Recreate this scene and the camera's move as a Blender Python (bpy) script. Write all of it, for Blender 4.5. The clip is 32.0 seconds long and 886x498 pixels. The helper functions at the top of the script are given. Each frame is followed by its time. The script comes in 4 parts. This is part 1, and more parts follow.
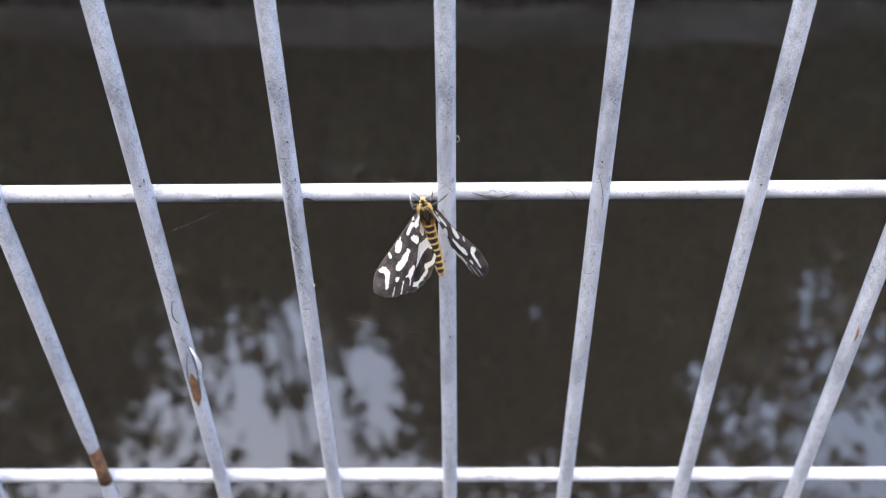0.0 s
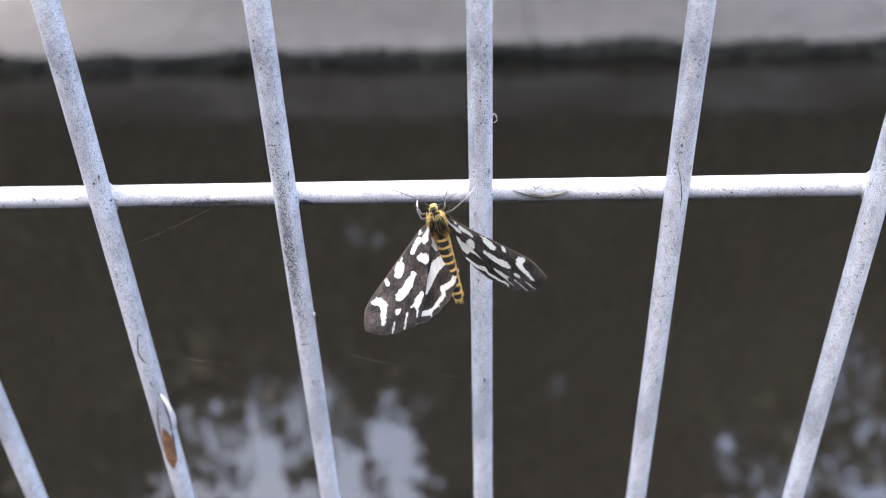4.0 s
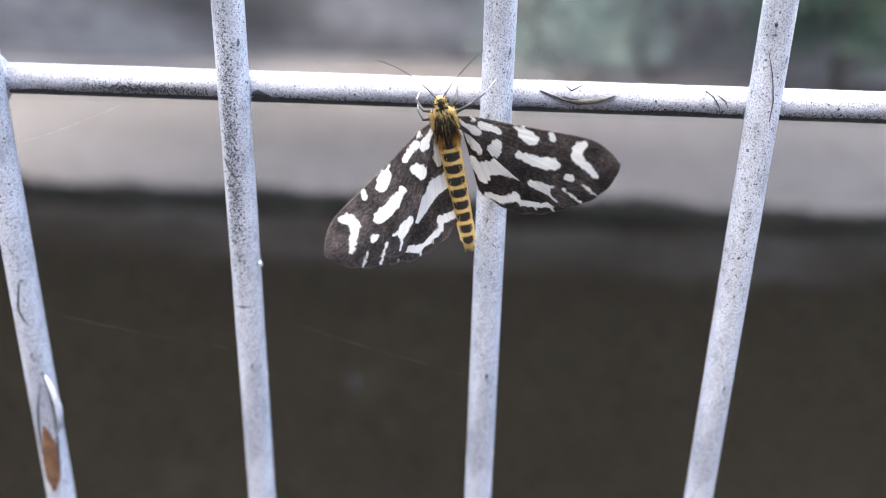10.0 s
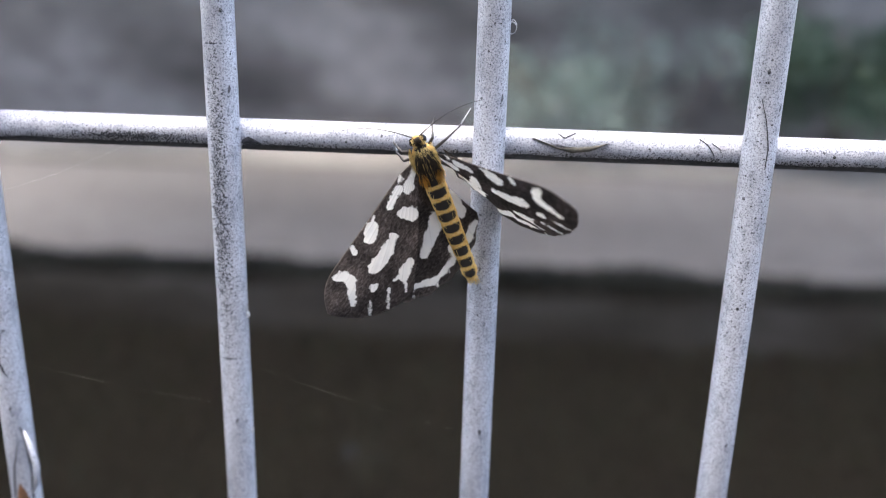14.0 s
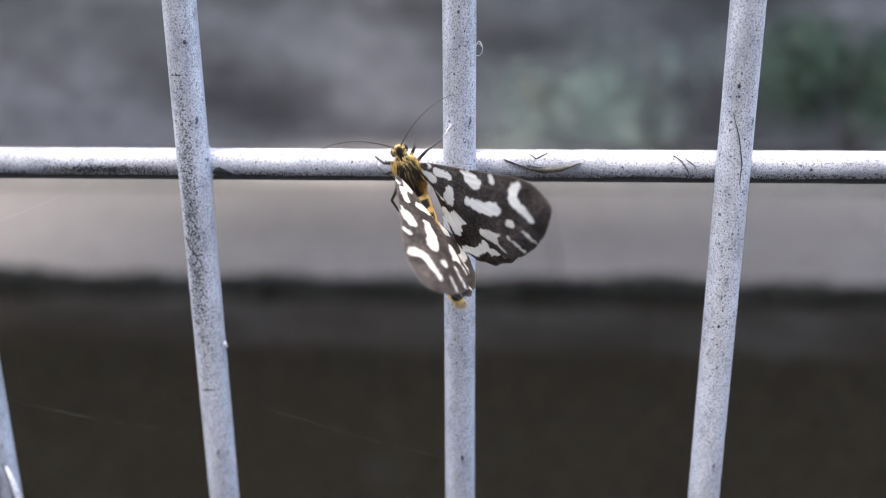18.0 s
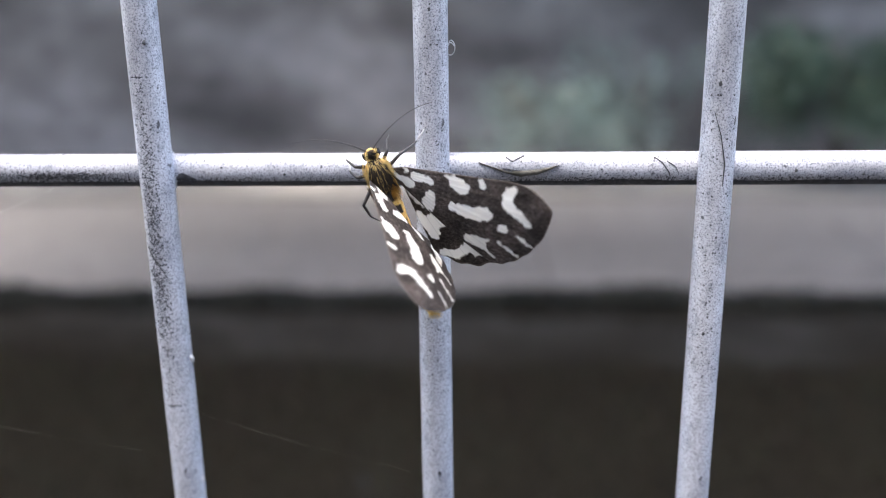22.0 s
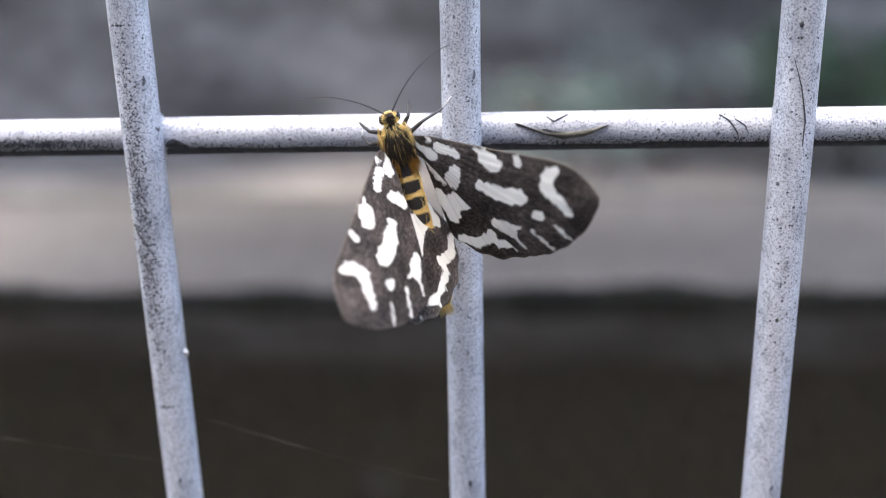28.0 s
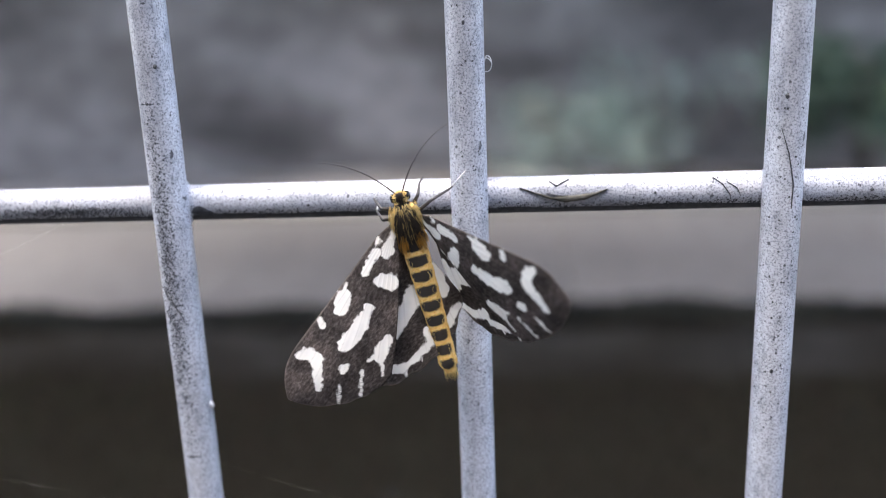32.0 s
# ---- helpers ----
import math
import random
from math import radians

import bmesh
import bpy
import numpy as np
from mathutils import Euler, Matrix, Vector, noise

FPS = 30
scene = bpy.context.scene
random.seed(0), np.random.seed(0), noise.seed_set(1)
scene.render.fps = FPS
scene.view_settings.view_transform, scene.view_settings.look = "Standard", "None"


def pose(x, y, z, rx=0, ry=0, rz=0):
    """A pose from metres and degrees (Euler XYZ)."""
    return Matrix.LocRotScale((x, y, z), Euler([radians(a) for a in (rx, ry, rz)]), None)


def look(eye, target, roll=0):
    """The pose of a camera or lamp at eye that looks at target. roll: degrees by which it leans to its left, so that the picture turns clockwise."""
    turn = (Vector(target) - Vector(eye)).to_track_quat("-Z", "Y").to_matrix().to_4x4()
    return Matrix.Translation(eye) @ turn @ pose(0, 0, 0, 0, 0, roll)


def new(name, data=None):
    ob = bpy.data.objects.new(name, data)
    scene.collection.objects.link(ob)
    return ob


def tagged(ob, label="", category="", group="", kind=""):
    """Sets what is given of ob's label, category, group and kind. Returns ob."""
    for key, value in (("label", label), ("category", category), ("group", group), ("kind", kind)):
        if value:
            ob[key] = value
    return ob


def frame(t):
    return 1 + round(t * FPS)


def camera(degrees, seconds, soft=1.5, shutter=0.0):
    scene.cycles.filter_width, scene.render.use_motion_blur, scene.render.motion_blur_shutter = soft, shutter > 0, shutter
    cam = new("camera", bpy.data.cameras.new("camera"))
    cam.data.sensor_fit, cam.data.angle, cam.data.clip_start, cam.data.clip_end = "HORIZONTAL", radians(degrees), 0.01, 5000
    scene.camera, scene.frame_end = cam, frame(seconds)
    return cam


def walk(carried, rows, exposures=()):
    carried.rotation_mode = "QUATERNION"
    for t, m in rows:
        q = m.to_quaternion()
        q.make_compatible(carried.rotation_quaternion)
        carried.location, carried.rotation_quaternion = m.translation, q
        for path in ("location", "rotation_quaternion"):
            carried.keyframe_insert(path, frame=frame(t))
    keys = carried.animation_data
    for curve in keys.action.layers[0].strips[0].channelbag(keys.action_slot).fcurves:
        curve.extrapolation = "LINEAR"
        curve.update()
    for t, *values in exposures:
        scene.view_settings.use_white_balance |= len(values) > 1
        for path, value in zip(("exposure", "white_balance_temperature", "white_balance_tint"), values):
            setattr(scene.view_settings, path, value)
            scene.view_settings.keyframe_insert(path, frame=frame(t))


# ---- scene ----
cam = camera(55.5, 32.0, soft=1.1)
PATH = [
    (0, (0.0020, -0.2324, 1.0558), (-0.0219, 1.3606, -0.1533), -0.83),
    (0.5, (0.0038, -0.2254, 1.0491), (-0.0485, 1.3697, -0.1563), -1.50),
    (1, (-0.0007, -0.2243, 1.0517), (-0.0477, 1.3799, -0.1417), -1.62),
    (1.5, (0.0008, -0.2262, 1.0536), (-0.0648, 1.3879, -0.1256), -1.81),
    (2, (-0.0014, -0.2233, 1.0495), (-0.0614, 1.3926, -0.1276), -1.71),
    (2.5, (0.0008, -0.2169, 1.0415), (-0.0660, 1.3935, -0.1427), -1.71),
    (3, (0.0002, -0.2099, 1.0339), (-0.0427, 1.3992, -0.1530), -1.48),
    (3.5, (-0.0101, -0.2045, 1.0175), (0.0180, 1.4385, -0.1225), -0.57),
    (4, (-0.0020, -0.1922, 1.0063), (-0.0754, 1.4961, -0.0635), -2.07),
    (4.5, (0.0092, -0.1828, 0.9998), (-0.1282, 1.4888, -0.0897), -2.22),
    (6.5, (0.0014, -0.1671, 0.9665), (-0.0955, 1.5781, -0.0055), -0.87),
    (7, (-0.0002, -0.1644, 0.9635), (-0.1080, 1.5909, 0.0109), -1.57),
    (7.5, (0.0011, -0.1648, 0.9598), (-0.1219, 1.6120, 0.0500), -2.30),
    (8, (0.0007, -0.1666, 0.9506), (-0.1223, 1.6216, 0.0634), -1.73),
    (8.5, (-0.0013, -0.1618, 0.9449), (-0.1109, 1.6485, 0.1016), -0.10),
    (9, (-0.0046, -0.1599, 0.9345), (-0.0897, 1.6674, 0.1260), 1.13),
    (9.5, (-0.0038, -0.1598, 0.9346), (-0.0812, 1.6827, 0.1605), 1.24),
    (10, (-0.0022, -0.1603, 0.9317), (-0.0874, 1.6939, 0.1870), 1.44),
    (10.5, (-0.0038, -0.1588, 0.9329), (-0.1169, 1.7146, 0.2418), 1.55),
    (11, (-0.0030, -0.1589, 0.9316), (-0.1121, 1.7331, 0.2926), 1.77),
    (11.5, (-0.0026, -0.1594, 0.9352), (-0.1086, 1.7424, 0.3254), 1.97),
    (12, (-0.0001, -0.1609, 0.9345), (-0.0992, 1.7483, 0.3471), 2.00),
    (12.5, (0.0021, -0.1609, 0.9345), (-0.0909, 1.7486, 0.3470), 2.15),
    (13, (-0.0010, -0.1614, 0.9326), (-0.0703, 1.7480, 0.3416), 2.08),
    (13.5, (-0.0003, -0.1617, 0.9307), (-0.0782, 1.7473, 0.3397), 1.99),
    (14, (-0.0005, -0.1582, 0.9269), (-0.0929, 1.7501, 0.3356), 1.59),
    (14.5, (0.0002, -0.1551, 0.9262), (-0.0931, 1.7549, 0.3404), 1.59),
    (16.5, (0.0026, -0.1569, 0.9309), (-0.1279, 1.7601, 0.3757), -0.00),
    (17, (0.0044, -0.1576, 0.9300), (-0.1223, 1.7611, 0.3800), -0.35),
    (17.5, (0.0054, -0.1567, 0.9293), (-0.1223, 1.7602, 0.3732), -0.41),
    (18, (0.0077, -0.1554, 0.9285), (-0.1251, 1.7598, 0.3680), -0.42),
    (18.5, (0.0082, -0.1559, 0.9296), (-0.1192, 1.7607, 0.3725), -0.44),
    (19, (0.0079, -0.1559, 0.9283), (-0.1066, 1.7616, 0.3714), -0.38),
    (19.5, (0.0084, -0.1555, 0.9292), (-0.1107, 1.7634, 0.3782), -0.53),
    (20, (0.0082, -0.1558, 0.9304), (-0.1117, 1.7645, 0.3844), -0.60),
    (20.5, (0.0100, -0.1542, 0.9290), (-0.1016, 1.7678, 0.3875), -0.44),
    (21, (0.0096, -0.1517, 0.9265), (-0.0979, 1.7712, 0.3874), -0.35),
    (21.5, (0.0115, -0.1499, 0.9258), (-0.0951, 1.7737, 0.3889), -0.65),
    (22, (0.0103, -0.1495, 0.9259), (-0.0985, 1.7748, 0.3917), -0.78),
    (22.5, (0.0081, -0.1489, 0.9260), (-0.1055, 1.7748, 0.3906), -0.87),
    (23, (0.0082, -0.1497, 0.9270), (-0.1161, 1.7734, 0.3922), -1.07),
    (23.5, (0.0054, -0.1500, 0.9268), (-0.1198, 1.7732, 0.3923), -0.96),
    (24, (0.0052, -0.1496, 0.9259), (-0.1231, 1.7733, 0.3908), -0.95),
    (24.5, (0.0086, -0.1464, 0.9236), (-0.1227, 1.7754, 0.3856), -0.92),
    (25, (0.0092, -0.1438, 0.9222), (-0.1117, 1.7784, 0.3830), -0.91),
    (25.5, (0.0067, -0.1425, 0.9237), (-0.1085, 1.7812, 0.3888), -0.88),
    (27.5, (0.0075, -0.1319, 0.9173), (-0.1168, 1.7917, 0.3842), -1.15),
    (28, (0.0055, -0.1302, 0.9163), (-0.1232, 1.7931, 0.3832), -1.32),
    (28.5, (0.0076, -0.1294, 0.9161), (-0.1448, 1.7924, 0.3839), -1.50),
    (29, (0.0062, -0.1292, 0.9171), (-0.1341, 1.7952, 0.3908), -1.48),
    (29.5, (0.0074, -0.1311, 0.9219), (-0.1468, 1.7981, 0.4172), -1.73),
    (30, (0.0085, -0.1341, 0.9264), (-0.1615, 1.7988, 0.4416), -1.73),
    (30.5, (0.0055, -0.1335, 0.9240), (-0.1384, 1.8002, 0.4339), -1.60),
    (31, (0.0067, -0.1305, 0.9210), (-0.1394, 1.8019, 0.4262), -1.67),
    (31.5, (0.0076, -0.1334, 0.9238), (-0.1312, 1.7995, 0.4293), -1.95),
    (32, (0.0067, -0.1361, 0.9258), (-0.1532, 1.7936, 0.4251), -2.29),
]
walk(cam, [(t, look(eye, target, roll)) for t, eye, target, roll in PATH], [(t, e, 7250, 10) for t, e in ((0, 3.22), (4, 3.46), (7, 3.62), (9, 3.6), (11, 3.5), (13, 3.18), (32, 3.08))])
# Wire-mesh fence with a moth, over a tree-lined canal.
cam.data.dof.use_dof = True
cam.data.dof.aperture_fstop = 8.5

# ---- world and light ----
world = bpy.data.worlds.new("world")
scene.world = world
world.use_nodes = True
_wn = world.node_tree.nodes
_sky = _wn.new("ShaderNodeTexSky")
_sky.sky_type = "NISHITA"
_sky.sun_disc = False
_sky.sun_elevation = radians(78)
_sky.sun_rotation = radians(-90)
_sky.air_density, _sky.dust_density, _sky.ozone_density = 1.0, 3.2, 1.0
_wn["Background"].inputs["Strength"].default_value = 0.15
world.node_tree.links.new(_sky.outputs["Color"], _wn["Background"].inputs["Color"])

sun_data = bpy.data.lights.new("sun", "SUN")
sun_data.energy, sun_data.angle, sun_data.color = 1.0, radians(30), (1.0, 0.98, 0.95)
sun = new("sun", sun_data)
sun.matrix_world = look((-2.6, -0.9, 14), (0, 0, 0))

WATER = -0.85     # level of the canal
ROW_A = 0.8980    # height of the cross wire that carries the moth
WIRE = 0.0031     # radius of the coated wires
PITCH = 0.0512    # from wire to wire
SHIFT = {-3: 0.0004, -2: 0.00086, -1: -0.00056, 1: -0.00004, 2: 0.00068}    # wires welded out of true


def wire_x(k):
    return k * PITCH + SHIFT.get(k, 0.0)


# ---- materials ----
def material(name, base=(0.5, 0.5, 0.5), rough=0.6, metal=0.0):
    m = bpy.data.materials.new(name)
    m.use_nodes = True
    b = m.node_tree.nodes["Principled BSDF"]
    b.inputs["Base Color"].default_value = (*base, 1)
    b.inputs["Roughness"].default_value = rough
    b.inputs["Metallic"].default_value = metal
    return m, m.node_tree.nodes, m.node_tree.links, b


def ramp(nodes, stops):
    r = nodes.new("ShaderNodeValToRGB")
    e = r.color_ramp.elements
    while len(e) < len(stops):
        e.new(0.5)
    for k, (pos, col) in zip(e, stops):
        k.position, k.color = pos, (*col, 1)
    return r


def noise_tex(nodes, links, scale, detail=4.0, rough=0.55, coords="Object", stretch=None):
    tc = nodes.new("ShaderNodeTexCoord")
    n = nodes.new("ShaderNodeTexNoise")
    n.inputs["Scale"].default_value, n.inputs["Detail"].default_value, n.inputs["Roughness"].default_value = scale, detail, rough
    if stretch:
        mp = nodes.new("ShaderNodeMapping")
        mp.inputs["Scale"].default_value = stretch
        links.new(tc.outputs[coords], mp.inputs["Vector"])
        links.new(mp.outputs["Vector"], n.inputs["Vector"])
    else:
        links.new(tc.outputs[coords], n.inputs["Vector"])
    return n


def mix_colors(nodes, links, fac, a, b, mode="MIX"):
    m = nodes.new("ShaderNodeMix")
    m.data_type, m.blend_type = "RGBA", mode
    for sock, v in ((m.inputs["Factor"], fac), (m.inputs["A"], a), (m.inputs["B"], b)):
        if isinstance(v, (int, float)):
            sock.default_value = v
        elif isinstance(v, tuple):
            sock.default_value = (*v, 1)
        else:
            links.new(v, sock)
    return m.outputs["Result"]


def bump_from(nodes, links, bsdf, height, strength, distance):
    b = nodes.new("ShaderNodeBump")
    b.inputs["Strength"].default_value, b.inputs["Distance"].default_value = strength, distance
    links.new(height, b.inputs["Height"])
    links.new(b.outputs["Normal"], bsdf.inputs["Normal"])


def surface(name, stops, scale, rough=0.8, bump=0.3, depth=0.01, fine=6.0, stretch=None):
    """A mottled surface: large stains through the stops, fine grain, relief."""
    m, n, l, b = material(name, rough=rough)
    big = noise_tex(n, l, scale, 5, 0.6, stretch=stretch)
    small = noise_tex(n, l, scale * fine, 6, 0.65)
    r = ramp(n, stops)
    l.new(big.outputs["Fac"], r.inputs["Fac"])
    g = ramp(n, [(0.3, (0.72, 0.72, 0.72)), (0.7, (1.15, 1.15, 1.15))])
    l.new(small.outputs["Fac"], g.inputs["Fac"])
    l.new(mix_colors(n, l, 1.0, r.outputs["Color"], g.outputs["Color"], "MULTIPLY"), b.inputs["Base Color"])
    bump_from(n, l, b, small.outputs["Fac"], bump, depth)
    return m


def wire_material(name):
    m, n, l, b = material(name, rough=0.42)
    b.inputs["Coat Weight"].default_value, b.inputs["Coat Roughness"].default_value = 0.35, 0.28
    grime = noise_tex(n, l, 90, 4, 0.6, stretch=(1, 1, 0.45))
    speck = noise_tex(n, l, 3000, 3, 0.6)
    dots = noise_tex(n, l, 760, 2, 0.5)
    gr = ramp(n, [(0.36, (0.535, 0.56, 0.615)), (0.54, (0.46, 0.482, 0.532)), (0.66, (0.33, 0.347, 0.39)), (0.80, (0.15, 0.16, 0.19))])
    l.new(grime.outputs["Fac"], gr.inputs["Fac"])
    sp = ramp(n, [(0.38, (0.22, 0.23, 0.27)), (0.49, (0.95, 0.95, 0.98)), (0.68, (1.25, 1.25, 1.25))])
    l.new(speck.outputs["Fac"], sp.inputs["Fac"])
    dt = ramp(n, [(0.285, (0.08, 0.08, 0.10)), (0.315, (1.0, 1.0, 1.0))])
    l.new(dots.outputs["Fac"], dt.inputs["Fac"])
    c1 = mix_colors(n, l, 0.75, gr.outputs["Color"], sp.outputs["Color"], "MULTIPLY")
    c2 = mix_colors(n, l, 0.9, c1, dt.outputs["Color"], "MULTIPLY")
    scuff = noise_tex(n, l, 330, 5, 0.7, stretch=(1, 1, 0.6))
    sc = ramp(n, [(0.36, (0.42, 0.43, 0.47)), (0.47, (0.9, 0.9, 0.92)), (0.6, (1.08, 1.08, 1.08))])
    l.new(scuff.outputs["Fac"], sc.inputs["Fac"])
    c2 = mix_colors(n, l, 0.5, c2, sc.outputs["Color"], "MULTIPLY")
    l.new(c2, b.inputs["Base Color"])
    rr = n.new("ShaderNodeMapRange")
    l.new(speck.outputs["Fac"], rr.inputs["Value"])
    rr.inputs["To Min"].default_value, rr.inputs["To Max"].default_value = 0.62, 0.34
    l.new(rr.outputs["Result"], b.inputs["Roughness"])
    bump_from(n, l, b, speck.outputs["Fac"], 0.25, 0.00004)
    return m


M_WIRE = wire_material("weathered_wire_coating")
M_RUST = surface("rust", [(0.3, (0.075, 0.034, 0.018)), (0.5, (0.17, 0.080, 0.040)), (0.7, (0.29, 0.165, 0.095))], 300, 0.9, 0.6, 0.0006)
M_FLAKE = surface("peeled_coating", [(0.35, (0.02, 0.019, 0.015)), (0.5, (0.045, 0.042, 0.034)), (0.7, (0.12, 0.115, 0.1))], 260, 0.7, 0.4, 0.0003)
# grime in cracks and specks; also paints shade under the cross wire
M_GRIME_SHADE = surface("grime", [(0.3, (0.02, 0.022, 0.028)), (0.7, (0.09, 0.095, 0.11))], 900, 0.8, 0.5, 0.0003)
M_SOIL = surface("speckled_dirt", [(0.36, (0.016, 0.020, 0.030)), (0.50, (0.07, 0.077, 0.097)), (0.63, (0.35, 0.365, 0.40))], 2300, 0.7, 0.4, 0.0002, fine=3)
M_KNOB = surface("white_coating", [(0.3, (0.6, 0.6, 0.62)), (0.7, (0.8, 0.8, 0.82))], 900, 0.45, 0.2, 0.0002)
M_SILK = material("silk", (0.45, 0.45, 0.46), 0.5)[0]
M_CONCRETE = surface("concrete_apron", [(0.25, (0.060, 0.056, 0.056)), (0.5, (0.086, 0.081, 0.081)), (0.75, (0.125, 0.118, 0.118))], 0.9, 0.85, 0.3, 0.01, stretch=(0.3, 1, 1))
M_BED = surface("packed_earth", [(0.3, (0.11, 0.100, 0.094)), (0.5, (0.165, 0.152, 0.145)), (0.75, (0.23, 0.215, 0.208))], 0.7, 0.95, 0.5, 0.02)
M_WALL = surface("stained_wall", [(0.36, (0.054, 0.046, 0.043)), (0.5, (0.122, 0.107, 0.100)), (0.64, (0.230, 0.208, 0.198))], 0.6, 0.9, 0.4, 0.015, stretch=(0.55, 1, 1.3))
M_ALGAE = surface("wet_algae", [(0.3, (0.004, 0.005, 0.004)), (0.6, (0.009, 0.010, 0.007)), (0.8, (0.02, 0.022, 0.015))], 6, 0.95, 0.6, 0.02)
M_PAVING = surface("asphalt", [(0.3, (0.028, 0.028, 0.030)), (0.7, (0.05, 0.05, 0.052))], 3, 0.9, 0.5, 0.01, fine=40)
M_KERB = surface("mossy_concrete", [(0.3, (0.045, 0.046, 0.036)), (0.7, (0.10, 0.098, 0.085))], 5, 0.9, 0.4, 0.004)
M_BARK = surface("bark", [(0.3, (0.05, 0.04, 0.03)), (0.7, (0.14, 0.11, 0.085))], 4, 0.95, 0.8, 0.03, stretch=(1, 1, 0.2))


def leaf_material(name, a, b_):
    m, n, l, b = material(name, rough=0.55)
    g = n.new("ShaderNodeNewGeometry")
    r = ramp(n, [(0.0, a), (1.0, b_)])
    l.new(g.outputs["Random Per Island"], r.inputs["Fac"])
    l.new(r.outputs["Color"], b.inputs["Base Color"])
    return m


M_LEAF = leaf_material("canopy_leaves", (0.018, 0.028, 0.010), (0.05, 0.07, 0.025))
M_SHRUB = leaf_material("pale_shrub_leaves", (0.12, 0.165, 0.135), (0.25, 0.31, 0.265))
M_HEDGE = leaf_material("dark_shrub_leaves", (0.025, 0.052, 0.030), (0.075, 0.115, 0.075))


def water_material():
    m, n, l, b = material("murky_water", (0.0090, 0.0079, 0.0065), rough=0.02)
    b.inputs["IOR"].default_value = 1.6
    w = noise_tex(n, l, 2.2, 3, 0.5)
    bump_from(n, l, b, w.outputs["Fac"], 0.06, 0.05)
    return m


M_WATER = water_material()


# ---- mesh helpers ----
def mesh_from(name, bm, mats, smooth=True):
    me = bpy.data.meshes.new(name)
    bm.to_mesh(me)
    bm.free()
    for m in (mats if isinstance(mats, (list, tuple)) else [mats]):
        me.materials.append(m)
    if smooth:
        me.polygons.foreach_set("use_smooth", [True] * len(me.polygons))
    return me


def part(name, bm, mats, parent=None, label="", smooth=True):
    ob = new(name, mesh_from(name, bm, mats, smooth))
    ob.parent = parent
    if label:
        tagged(ob, label)
    return ob


def box(bm, x0, x1, y0, y1, z0, z1, bevel=0.0):
    vs = [bm.verts.new((x, y, z)) for x in (x0, x1) for y in (y0, y1) for z in (z0, z1)]
    fs = [bm.faces.new([vs[i] for i in f]) for f in ((0, 1, 3, 2), (4, 6, 7, 5), (0, 4, 5, 1), (2, 3, 7, 6), (0, 2, 6, 4), (1, 5, 7, 3))]
    bmesh.ops.recalc_face_normals(bm, faces=fs)
    if bevel:
        bmesh.ops.bevel(bm, geom=list({e for f in fs for e in f.edges}), offset=bevel, segments=2, affect="EDGES", profile=0.6)


def tube(bm, pts, radii, sides=12, caps=True):
    """A tube along points with a radius at each."""
    pts = [Vector(p) for p in pts]
    rings = []
    for i, p in enumerate(pts):
        d = (pts[min(i + 1, len(pts) - 1)] - pts[max(i - 1, 0)]).normalized()
        a = d.cross(Vector((0, 1, 0)) if abs(d.y) < 0.9 else Vector((1, 0, 0))).normalized()
        b = d.cross(a)
        rings.append([bm.verts.new(p + radii[i] * (math.cos(t) * a + math.sin(t) * b)) for t in (2 * math.pi * k / sides for k in range(sides))])
    for r, s in zip(rings, rings[1:]):
        for k in range(sides):
            bm.faces.new((r[k], r[(k + 1) % sides], s[(k + 1) % sides], s[k]))
    if caps:
        bm.faces.new(rings[0][::-1])
        bm.faces.new(rings[-1])


def ellipsoid(bm, centre, radii, u=20, v=12, wobble=0.0, seed=0):
    made = bmesh.ops.create_uvsphere(bm, u_segments=u, v_segments=v, radius=1.0)["verts"]
    for w in made:
        k = 1.0 + (wobble * noise.noise(w.co * 3.1 + Vector((seed, 0, 0))) if wobble else 0)
        w.co = Vector(centre) + Vector((w.co.x * radii[0], w.co.y * radii[1], w.co.z * radii[2])) * k


def thing(name, label, category, group="", kind="", at=None):
    ob = tagged(new(name), label, category, group, kind)
    if at is not None:
        ob.matrix_world = at
    return ob


